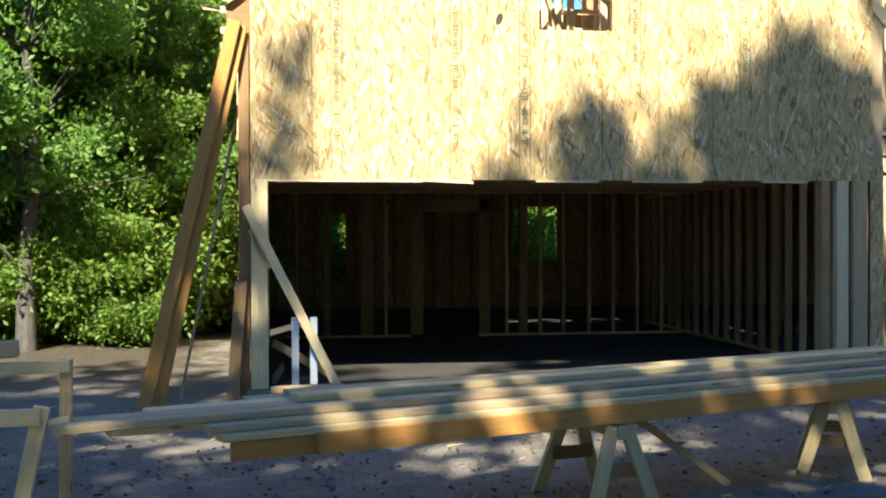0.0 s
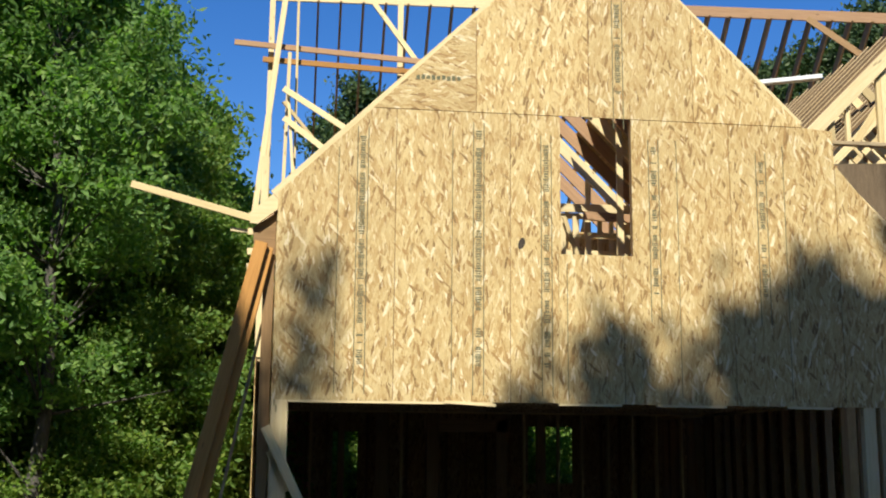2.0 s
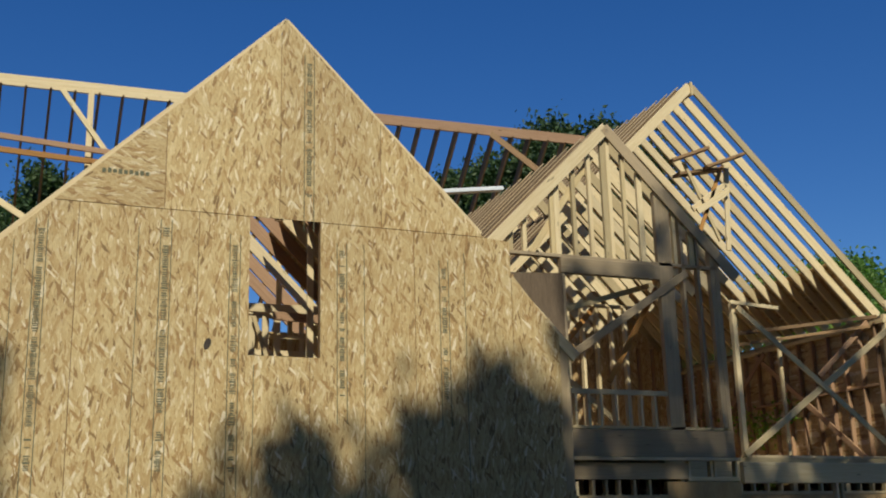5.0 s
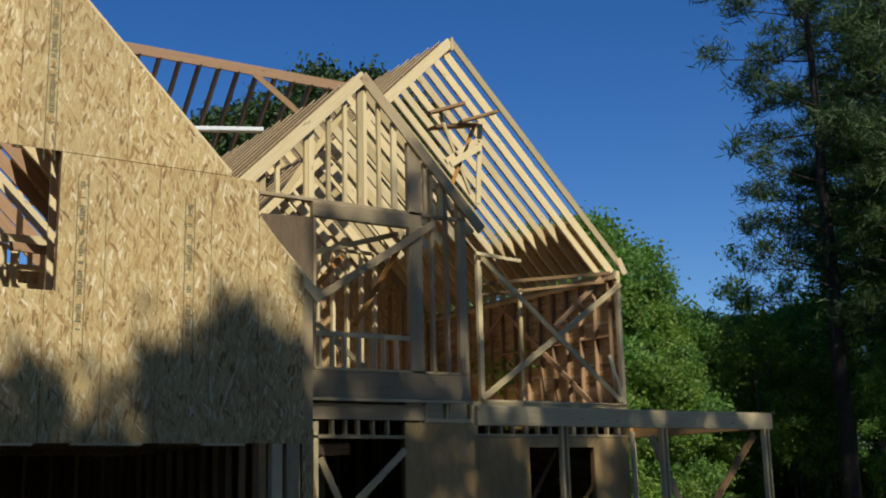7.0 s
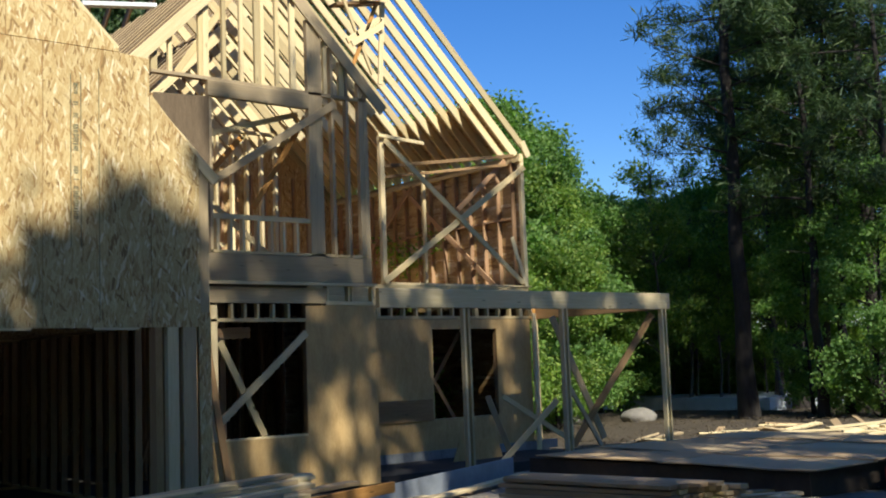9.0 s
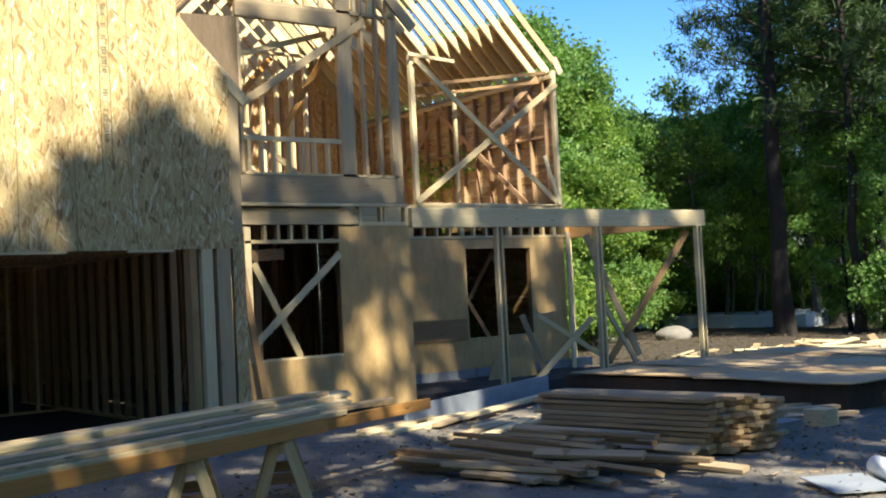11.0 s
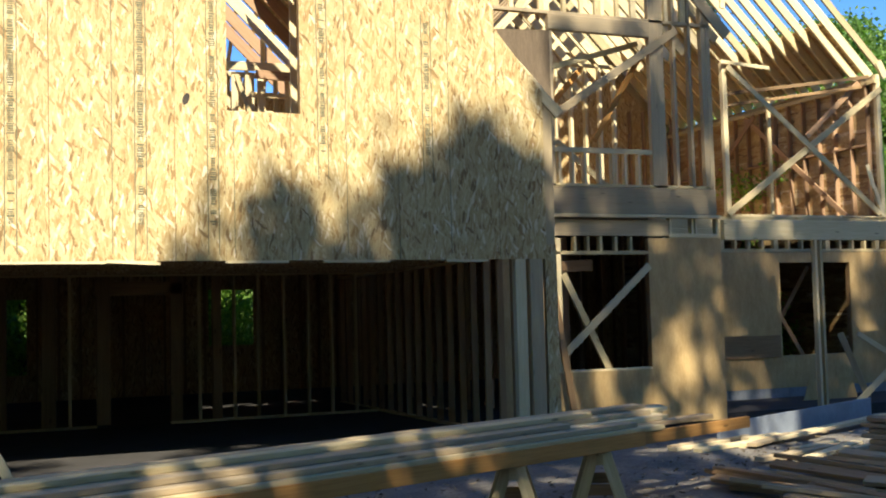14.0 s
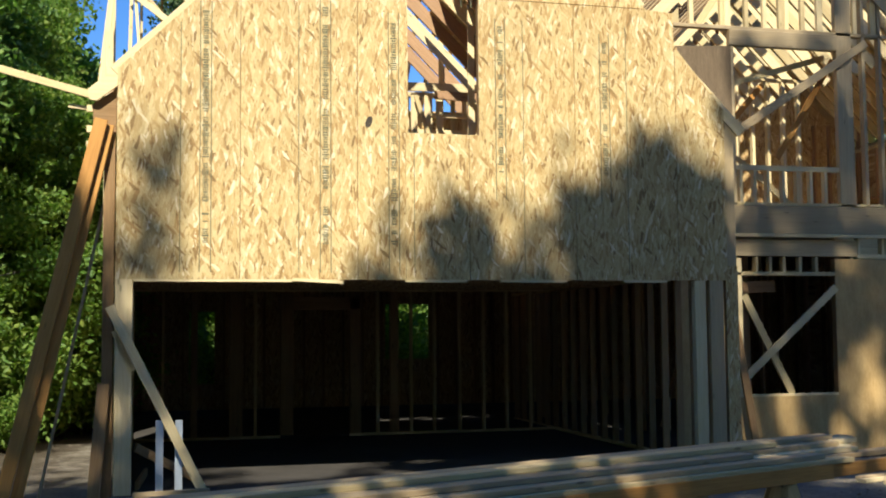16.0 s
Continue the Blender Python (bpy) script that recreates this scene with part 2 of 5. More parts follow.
def part(name, bm, material, parent, label="", m=None, smooth=False):
    ob = new(name, mesh_of(bm, name, material, smooth))
    attach(ob, m or Matrix.Identity(4), parent)
    return tagged(ob, label)


def box(bm, lo, hi):
    (a, b, c), (d, e, f) = lo, hi
    vs = [bm.verts.new(p) for p in ((a, b, c), (d, b, c), (d, e, c), (a, e, c), (a, b, f), (d, b, f), (d, e, f), (a, e, f))]
    for q in ((3, 2, 1, 0), (4, 5, 6, 7), (0, 1, 5, 4), (1, 2, 6, 5), (2, 3, 7, 6), (3, 0, 4, 7)):
        bm.faces.new([vs[i] for i in q])
    return bm


def prism(outline, y0, y1):
    """A solid from an outline of (x, z), between two values of y."""
    bm = bmesh.new()
    lo = [bm.verts.new((x, y0, z)) for x, z in outline]
    hi = [bm.verts.new((x, y1, z)) for x, z in outline]
    bm.faces.new(lo)
    bm.faces.new(hi[::-1])
    n = len(outline)
    for i in range(n):
        j = (i + 1) % n
        bm.faces.new((lo[i], hi[i], hi[j], lo[j]))
    bmesh.ops.recalc_face_normals(bm, faces=bm.faces)
    return bm


BOARDS = {}


def plank(name, a, b, wide, thick, parent, material=None, side=(0, 0, 1), label=""):
    """One sawn board from a to b: 'wide' is measured along side, 'thick' across it. Long edges slightly eased."""
    material = material or PINE
    a, b = Vector(a), Vector(b)
    x = (b - a).normalized()
    s = Vector(side)
    s = s - x * s.dot(x)
    if s.length < 1e-4:
        s = Vector((0, 1, 0)) - x * x.y
    s.normalize()
    t = x.cross(s)
    m = Matrix((x, t, s)).transposed().to_4x4()
    m.translation = a
    key = (round((b - a).length, 3), round(wide, 3), round(thick, 3), material.name)
    if key not in BOARDS:
        bm = bmesh.new()
        e = min(wide, thick) * 0.09
        h, w = thick / 2, wide / 2
        ring = [(-h + e, -w), (h - e, -w), (h, -w + e), (h, w - e), (h - e, w), (-h + e, w), (-h, w - e), (-h, -w + e)]
        r0 = [bm.verts.new((0, p, q)) for p, q in ring]
        r1 = [bm.verts.new((key[0], p, q)) for p, q in ring]
        for i in range(8):
            j = (i + 1) % 8
            bm.faces.new((r0[i], r0[j], r1[j], r1[i]))
        bm.faces.new(r0[::-1])
        bm.faces.new(r1)
        BOARDS[key] = mesh_of(bm, name, material)
    ob = new(name, BOARDS[key])
    attach(ob, m, parent)
    return tagged(ob, label)


def sheet(name, outline, y0, y1, parent, material, label=""):
    return part(name, prism(outline, y0, y1), material, parent, label)


def slab(name, lo, hi, material, parent=None, label="", category="", kind=""):
    c = [(p + q) / 2 for p, q in zip(lo, hi)]
    bm = box(bmesh.new(), [p - k for p, k in zip(lo, c)], [q - k for q, k in zip(hi, c)])
    ob = new(name, mesh_of(bm, name, material))
    attach(ob, Matrix.Translation(c), parent)
    return tagged(ob, label, category, "", kind)


rng = random.Random(5)

# ---- ground ----
def build_ground():
    bm = bmesh.new()
    xs = sorted(set([-900, -300, -120, -60, -40] + [x * 1.0 for x in range(-30, 46)] + [60, 90, 150, 300, 900]))
    ys = sorted(set([-900, -300, -120, -60, -40] + [y * 1.0 for y in range(-26, 40)] + [50, 80, 150, 300, 900]))
    grid = []
    for y in ys:
        row = []
        for x in xs:
            near = -1.5 < x < 17.5 and -0.6 < y < 13
            z = -0.12 + (0 if near else 0.07 * noise.noise((x * 0.45, y * 0.45, 0)) + 0.03 * noise.noise((x * 1.7, y * 1.7, 3)))
            if near:
                z = -0.14
            row.append(bm.verts.new((x, y, z)))
        grid.append(row)
    for j in range(len(ys) - 1):
        for i in range(len(xs) - 1):
            bm.faces.new((grid[j][i], grid[j][i + 1], grid[j + 1][i + 1], grid[j + 1][i]))
    ob = new("ground", mesh_of(bm, "ground", DIRT, True))
    tagged(ob, "bare sandy grey dirt of a building site", "ground", "", "structure")


build_ground()

# ---- garage ----
W = 6.7
slab("floor", (0.02, 0.02, -0.6), (W - 0.02, 5.6, 0.0), FLOORMAT, None, "concrete slab of the garage, its colour darkened for the dim interior", "floor", "structure")
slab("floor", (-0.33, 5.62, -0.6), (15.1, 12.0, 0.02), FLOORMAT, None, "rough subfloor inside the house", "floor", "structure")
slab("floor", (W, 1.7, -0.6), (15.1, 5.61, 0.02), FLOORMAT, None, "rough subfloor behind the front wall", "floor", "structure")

front = thing("wall_front", (3.35, 0, 0), "garage gable sheathed in tan strand board with a framed opening", "wall", "", "structure")
G = 0.004
AX, AZ = 3.37, 7.59                                    # gable apex
SEAM = 5.215


def rake(x):
    return AZ - abs(x - AX) * 0.99


LOW = 2.13
xs = [0.0, 1.22, 2.44, 3.66, 4.88, 6.1, W]
WX0, WX1, WZ0, WZ1 = 2.985, 3.775, 3.70, 5.19          # window opening
sheet("panel", [(0, LOW), (1.22 - G, LOW), (1.22 - G, SEAM - G), (AX - (AZ - SEAM) / 0.99, SEAM - G), (0, rake(0))], 0, 0.011, front, OSB)
sheet("panel", [(1.22 + G, LOW), (2.44 - G, LOW), (2.44 - G, SEAM - G), (1.22 + G, SEAM - G)], 0, 0.011, front, OSB)
sheet("panel", [(2.44 + G, LOW), (WX0 - 0.03, LOW), (WX0 - 0.03, WZ0), (WX0, WZ0), (WX0, SEAM - G), (2.44 + G, SEAM - G)], 0, 0.011, front, OSB)
sheet("panel", [(WX0 - 0.03 + G, LOW), (3.66 - G, LOW), (3.66 - G, WZ0), (WX0 - 0.03 + G, WZ0)], 0, 0.011, front, OSB)
sheet("panel", [(3.66 + G, LOW), (4.88 - G, LOW), (4.88 - G, SEAM - G), (WX1, SEAM - G), (WX1, WZ0), (3.66 + G, WZ0)], 0, 0.011, front, OSB)
sheet("panel", [(4.88 + G, LOW), (6.1 - G, LOW), (6.1 - G, 4.83), (6.1 - G, SEAM - 0.03), (5.75, SEAM - G), (4.88 + G, SEAM - G)], 0, 0.011, front, OSB)
sheet("panel", [(6.1 + G, LOW), (W, LOW), (W, 4.09), (6.1 + G, 4.80)], 0, 0.011, front, OSB)
UX = [2.07, 3.31, 4.49]
sheet("panel", [(AX - (AZ - SEAM) / 0.99, SEAM + G), (UX[0] - G, SEAM + G), (UX[0] - G, rake(UX[0]))], 0, 0.011, front, OSB_ACROSS)
sheet("panel", [(UX[0] + G, SEAM + G), (UX[1] - G, SEAM + G), (UX[1] - G, rake(UX[1])), (UX[0] + G, rake(UX[0]))], 0, 0.011, front, OSB)
sheet("panel", [(UX[1] + G, SEAM + G), (UX[2] - G, SEAM + G), (UX[2] - G, rake(UX[2])), (AX, AZ), (UX[1] + G, rake(UX[1]))], 0, 0.011, front, OSB)
sheet("panel", [(UX[2] + G, SEAM + G), (5.75, SEAM + G), (UX[2] + G, rake(UX[2]))], 0, 0.011, front, OSB)


for x, z0, z1 in [(1.22, LOW, 5.2), (2.44, LOW, 5.2), (3.66, LOW, WZ0), (4.88, LOW, 5.2), (6.1, LOW, 4.8), (UX[0], 5.2, 6.2), (UX[1], 5.2, 7.3), (UX[2], 5.2, 6.3), (WX0 - 0.03, LOW, WZ0 - 0.03)]:
    plank("nailer", (x, 0.031, z0), (x, 0.031, z1), 0.09, 0.036, front, BROWN, (1, 0, 0))
plank("nailer", (1.0, 0.032, SEAM), (WX0, 0.032, SEAM), 0.08, 0.036, front, BROWN)
plank("nailer", (WX1, 0.032, SEAM), (5.7, 0.032, SEAM), 0.08, 0.036, front, BROWN)


# rows of factory print along the stud lines: plain bars
def print_strip(x, z0, z1, faint=1.0):
    r = random.Random(int(x * 100))
    bm = bmesh.new()
    z = z0
    while z < z1:
        step = r.uniform(0.016, 0.03)
        wide = r.uniform(0.045, 0.075) * faint
        if r.random() < 0.9:
            box(bm, (x - wide / 2, -0.0012, z), (x + wide / 2, -0.0002, z + step * r.uniform(0.45, 0.75)))
        else:
            z += r.uniform(0.02, 0.08)
        z += step
    for e in (-0.056, 0.056):
        box(bm, (x + e - 0.005, -0.0011, z0 - 0.3), (x + e + 0.005, -0.0003, z1 + 0.1))
    part("print", bm, PRINT, front, "column of dark factory print between two ruled lines")


for x, z0, z1 in [(0.87, 2.5, 4.9), (2.10, 2.5, 5.0), (2.83, 2.5, 4.9), (4.02, 3.3, 4.9), (5.24, 3.3, 4.8), (3.64, 5.4, 7.1)]:
    print_strip(x, z0, z1)
bm = bmesh.new()
for i in range(9):
    box(bm, (1.42 + i * 0.055, -0.0012, 5.55 + 0.004 * (i % 3)), (1.46 + i * 0.055, -0.0002, 5.60 + 0.008 * (i % 2)))
part("print", bm, PRINT, front, "dark factory mark")
for x in (0.62, 1.82, 3.05, 4.28, 5.5):                # chalked stud lines
    bm = bmesh.new()
    box(bm, (x - 0.004, -0.0008, 2.2), (x + 0.004, -0.0002, min(rake(x) - 0.1, 3.6 if 2.9 < x < 3.8 else 5.0)))
    part("chalk_line", bm, PRINT, front, "thin snapped line")
bm = bmesh.new()
bmesh.ops.create_circle(bm, cap_ends=True, segments=9, radius=0.045)
part("torn_hole", bm, DARKSIDE, front, "dark torn spot in the board", pose(2.56, -0.001, 3.80, 90, 20, 0) @ Matrix.Diagonal((0.8, 1.5, 1, 1)))

# framing behind the sheathing
Y1 = 0.06
for i in range(17):
    x = 0.02 + i * 0.41
    top = min(rake(x) - 0.12, 7.3)
    if WX0 - 0.05 < x < WX1 + 0.05:
        plank("stud", (x, Y1, LOW + 0.4), (x, Y1, WZ0 - 0.04), 0.09, 0.038, front, PINE, (0, 1, 0))
        continue
    if x < W - 0.05:
        plank("stud", (x, Y1, LOW + 0.4), (x, Y1, top), 0.09, 0.038, front, PINE, (0, 1, 0))
plank("stud", (WX0 - 0.02, Y1, 2.5), (WX0 - 0.02, Y1, 6.3), 0.09, 0.038, front, PINE, (0, 1, 0))
plank("stud", (WX1 + 0.021, Y1, 2.5), (WX1 + 0.021, Y1, 6.3), 0.09, 0.038, front, BROWN, (0, 1, 0))
plank("window_sill", (WX0, Y1, WZ0 - 0.02), (WX1, Y1, WZ0 - 0.02), 0.09, 0.038, front, PINE, (0, 1, 0))
plank("header", (0.0, 0.062, 2.29), (W, 0.062, 2.29), 0.30, 0.09, front, PINE)
for x0, x1 in [(0.17, 2.25), (2.95, 3.62), (4.0, 4.76), (5.43, 5.95)]:
    plank("edge_strip", (x0, 0.02, LOW - 0.008), (x1, 0.02, LOW - 0.012), 0.035, 0.04, front, PALE, (0, 0, 1), "bright splintered edge strip")
plank("splinter", (1.75, -0.01, LOW + 0.0), (2.28, -0.03, LOW - 0.03), 0.03, 0.008, front, PALE)
# rake boards and tails
plank("rake_board", (AX + 0.02, 0.03, AZ - 0.0), (-0.04, 0.03, rake(0) - 0.02), 0.10, 0.035, front, PALE)
plank("rake_board", (AX - 0.02, 0.03, AZ - 0.0), (5.72, 0.03, rake(5.72) - 0.02), 0.10, 0.035, front, PALE)
sheet("rafter_tail", [(0.0, 4.28), (-0.04, 4.25), (-0.29, 4.03), (-0.27, 3.93), (-0.20, 3.92), (0.0, 4.08)], 0.02, 0.06, front, PALE)
sheet("tail_block", [(-0.01, 4.06), (-0.20, 3.93), (-0.24, 3.90), (-0.23, 3.52), (-0.01, 3.60)], 0.10, 0.14, front, BROWN)
for z in (3.87, 3.66, 3.50):
    plank("lookout", (-0.1, 0.16, z), (-0.30, 0.16, z - 0.01), 0.07, 0.036, front, PALE)
plank("rafter_tail", (6.55, 0.03, 4.22), (6.93, 0.03, 3.84), 0.13, 0.036, front, PALE)
plank("prop_board", (-0.26, 0.10, 3.99), (-1.52, 0.28, 4.35), 0.075, 0.036, front, PINE, (0, 0, 1), "long board jutting out past the eave")
plank("prop_board", (-0.2, 0.20, 3.86), (-0.48, 0.26, 3.90), 0.04, 0.036, front, PALE)
# posts of the opening
plank("post", (0.085, 0.05, 0.0), (0.085, 0.05, LOW), 0.17, 0.10, front, PALE, (1, 0, 0))
plank("corner_board", (-0.07, 0.09, -0.1), (-0.07, 0.09, 3.6), 0.11, 0.04, front, BROWN, (1, 0, 0))
plank("post", (6.355, 0.05, 0.0), (6.355, 0.05, LOW), 0.14, 0.09, front, PALE, (1, 0, 0))
plank("post", (6.56, 0.05, 0.0), (6.56, 0.05, LOW), 0.17, 0.09, front, GREY, (1, 0, 0))
plank("corner_post", (6.77, 0.08, -0.1), (6.77, 0.08, 4.0), 0.13, 0.10, front, GREY, (1, 0, 0))
sheet("corner_panel", [(6.68, -0.05), (6.83, -0.05), (6.83, 2.30), (6.68, 2.30)], 0.012, 0.022, front, OSB)

left = thing("wall_west", (0, 3, 0), "sheathed side wall of the garage in strand board", "wall", "", "structure")
for i in range(5):
    y0 = 0.115 + i * 1.10
    bm = box(bmesh.new(), (-0.012, y0 + 0.002, 0), (0.0, y0 + 1.098, 4.1))
    part("panel", bm, OSB, left)
for i in range(14):
    plank("stud", (0.05, 0.25 + 0.41 * i, 0), (0.05, 0.25 + 0.41 * i, 2.2), 0.09, 0.038, left, PINE, (1, 0, 0))
plank("bottom_plate", (0.05, 0.1, 0.02), (0.05, 5.6, 0.02), 0.09, 0.038, left, PINE, (1, 0, 0))

right = thing("wall_east", (6.6, 3, 0), "open stud wall of bare pine between garage and entry", "wall", "", "structure")
# pine studs given brown lumber: their dimness is put into the colour
for i in range(19):
    y = 0.32 + 0.405 * i
    plank("stud", (6.62, y, 0.04), (6.62, y, 2.2), 0.09, 0.038, right, BROWN, (1, 0, 0))
plank("stud", (6.62, 0.55, 0.04), (6.62, 0.55, 2.2), 0.09, 0.038, right, BROWN, (1, 0, 0))
plank("bottom_plate", (6.62, 0.12, 0.02), (6.62, 7.7, 0.02), 0.09, 0.038, right, PINE, (1, 0, 0))
plank("top_plate", (6.62, 0.12, 2.22), (6.62, 7.7, 2.22), 0.09, 0.038, right, PINE, (1, 0, 0))

back = thing("wall_garage_back", (3.3, 5.6, 0), "bare stud partition at the back of the garage", "wall", "", "structure")
for x, w in [(0.5, 0.04), (0.95, 0.1), (1.56, 0.2), (1.85, 0.04), (2.32, 0.2), (3.37, 0.18), (3.72, 0.04), (3.98, 0.14), (4.25, 0.04), (4.62, 0.04), (5.03, 0.04), (5.42, 0.04), (5.80, 0.04), (6.2, 0.04)]:
    plank("stud", (x, 5.6, 0.04), (x, 5.6, 2.2), w, 0.09, back, BROWN if w > 0.05 else PINE, (1, 0, 0))
plank("door_header", (2.2, 5.6, 2.02), (3.46, 5.6, 2.02), 0.2, 0.09, back, BROWN)
plank("top_plate", (0.1, 5.6, 2.22), (6.55, 5.6, 2.22), 0.09, 0.038, back, PINE, (0, 1, 0))
for x0, x1 in [(0.1, 2.22), (3.28, 6.55)]:
    plank("bottom_plate", (x0, 5.6, 0.02), (x1, 5.6, 0.02), 0.09, 0.038, back, PINE, (0, 1, 0))

# decks
deck = thing("ceiling", (3.3, 3, 2.4), "plank and board deck over the garage", "ceiling", "", "structure")
bm = bmesh.new()
box(bm, (0.02, 0.115, 2.42), (6.58, 5.65, 2.45))
for i in range(14):
    box(bm, (0.05, 0.2 + 0.4 * i, 2.22), (6.55, 0.24 + 0.4 * i, 2.42))
part("deck", bm, OSB_RED, deck)
upper = thing("floor_upper", (7, 8, 2.8), "upper floor deck of strand board over joists", "floor", "", "structure")
bm = bmesh.new()
box(bm, (-0.33, 5.66, 2.94), (15.05, 12.0, 2.97))
box(bm, (6.72, 3.4, 2.94), (15.05, 5.66, 2.97))
box(bm, (6.72, 1.72, 2.94), (10.4, 3.4, 2.97))
part("deck", bm, OSB_RED, upper)

# unseen closure added to block sky light between the decks; open past x 3.4
bm = bmesh.new()
box(bm, (0.0, 5.655, 2.40), (3.40, 5.668, 2.98))
box(bm, (6.60, 1.75, 2.40), (6.615, 5.668, 2.98))
part("riser", bm, OSB_RED, upper, "unseen board added between the two decks to keep sky light out")

# ---- garage roof framing ----
groof = thing("roof_garage", (AX, 3, 4), "open garage roof of bare rafters, not yet sheathed", "roof", "", "structure")
plank("ridge_board", (AX, 0.1, AZ - 0.22), (AX, 7.6, AZ - 0.22), 0.24, 0.04, groof, RED)
for i in range(12):
    y = 0.16 + 0.61 * i
    plank("rafter", (AX - 0.02, y, AZ - 0.16), (-0.05, y, rake(0) - 0.18), 0.19, 0.038, groof, RED)
    plank("rafter", (AX + 0.02, y, AZ - 0.16), (6.72, y, rake(6.72) - 0.16), 0.19, 0.038, groof, RED if i % 3 else PALE)
for k in range(3):
    y0 = 1.75 + 1.23 * k
    q = [(6.70, rake(6.70) - 0.018), (4.45, rake(4.45) - 0.018), (4.45, rake(4.45) - 0.006), (6.70, rake(6.70) - 0.006)]
    part("sheathing", prism(q, y0, y0 + 1.22), OSB_RED, groof, "reddish roof board laid over the lower rafters")
plank("collar_beam", (1.3, 3.5, 4.96), (6.0, 3.5, 5.0), 0.12, 0.038, groof, PALE)
plank("purlin", (4.12, 3.4, 4.86), (6.0, 3.4, 4.80), 0.12, 0.038, groof, RED)
plank("purlin", (4.0, 3.6, 4.60), (6.0, 3.6, 4.62), 0.05, 0.038, groof, PALE)
plank("purlin", (3.6, 3.6, 3.98), (6.0, 3.6, 3.98), 0.09, 0.038, groof, PALE)
for x in (3.86, 4.05, 4.22, 4.68, 4.78):
    plank("upright", (x, 3.55, 2.45), (x, 3.55, 4.9), 0.09, 0.038, groof, PALE, (1, 0, 0))
plank("upright", (4.62, 3.3, 2.45), (4.62, 3.3, 6.6), 0.09, 0.038, groof, PALE, (1, 0, 0))
plank("brace", (3.86, 3.45, 4.85), (4.25, 3.45, 3.7), 0.06, 0.03, groof, PINE)

kneewall = thing("wall_upper_inner", (5, 5.8, 2.97), "sunlit pine stud wall on the upper floor", "wall", "", "structure")
for i in range(17):
    plank("stud", (3.3 + 0.19 * i, 5.78 + 0.03 * (i % 3), 2.97), (3.3 + 0.19 * i, 5.78, 5.35 if i % 4 else 6.6), 0.07, 0.05, kneewall, PALE if i % 3 else PINE, (1, 0, 0))
for z in (3.9, 4.75, 5.35):
    plank("plate", (3.2, 5.72, z), (6.6, 5.72, z), 0.09, 0.04, kneewall, PALE)
plank("brace", (3.6, 5.68, 5.2), (5.6, 5.68, 3.6), 0.10, 0.03, kneewall, PALE)
bm = box(bmesh.new(), (3.3, 6.0, 2.97), (6.6, 6.011, 5.15))
part("panel", bm, OSB, kneewall)

# ---- main house shell ----
rear = thing("wall_rear", (7, 12, 0), "sheathed rear wall of the house with window openings", "wall", "", "structure")
cuts = [(1.05, 1.56, 0.55, 2.02), (5.12, 6.06, 1.0, 2.16), (12.0, 13.4, 0.8, 2.1)]
edge = -0.35
# rear panels take the lowered board colour to dim the interior
for x0, x1, z0, z1 in cuts:
    sheet("panel", [(edge, -0.1), (x0, -0.1), (x0, 5.3), (edge, 5.3)], 12.0, 12.011, rear, OSB_RED)
    sheet("panel", [(x0, -0.1), (x1, -0.1), (x1, z0), (x0, z0)], 12.0, 12.011, rear, OSB_RED)
    sheet("panel", [(x0, z1), (x1, z1), (x1, 2.9), (x0, 2.9)], 12.0, 12.011, rear, OSB_RED)
    edge = x1
sheet("panel", [(edge, -0.1), (15.1, -0.1), (15.1, 5.3), (edge, 5.3)], 12.0, 12.011, rear, OSB_RED)
for i in range(38):
    x = -0.3 + 0.41 * i
    if not any(a - 0.02 < x < b + 0.02 for a, b, c, d in cuts):
        plank("stud", (x, 11.94, 0.03), (x, 11.94, 2.85), 0.09, 0.038, rear, BROWN, (0, 1, 0))
plank("top_plate", (-0.35, 11.95, 5.32), (15.1, 11.95, 5.32), 0.09, 0.038, rear, PINE, (0, 1, 0))
west = thing("wall_house_west", (-0.35, 9, 0), "sheathed end wall of the house", "wall", "", "structure")
bm = box(bmesh.new(), (-0.362, 5.66, -0.1), (-0.35, 12.0, 5.0))
part("panel", bm, OSB, west)
inner = thing("wall_inner", (8, 7.6, 0), "bare stud partitions inside the house", "wall", "", "structure")
for i in range(20):
    x = 6.75 + 0.41 * i
    plank("stud", (x, 7.75, 0.03), (x, 7.75, 2.85), 0.09, 0.038, inner, BROWN, (0, 1, 0))
for i in range(10):
    x = 7.7 + 0.41 * i
    plank("stud", (x, 4.6, 0.03), (x, 4.6, 2.85), 0.09, 0.038, inner, RED if i % 2 else BROWN, (0, 1, 0))
plank("brace", (7.9, 4.4, 0.1), (8.6, 4.4, 2.4), 0.09, 0.03, inner, RED, (0, 1, 0))

# main ridge, running along the house, and the rear rafters under it
mroof = thing("roof_main", (5, 8, 5), "open main roof of bare rafters hung from a ridge board", "roof", "", "structure")
RL, RR = Vector((-0.35, 8, 9.72)), Vector((12.0, 8, 10.0))


def ridge_at(x):
    return RL + (RR - RL) * ((x + 0.35) / 12.35)


plank("ridge_board", RL, ridge_at(4.6), 0.21, 0.04, mroof, PALE)
plank("ridge_board", ridge_at(4.6), RR, 0.21, 0.04, mroof, RED)
for i in range(29):
    x = 0.45 + 0.41 * i
    p = ridge_at(x)
    plank("rafter", (x, 8.03, p.z - 0.02), (x, 12.3, 5.25), 0.19, 0.038, mroof, BROWN)
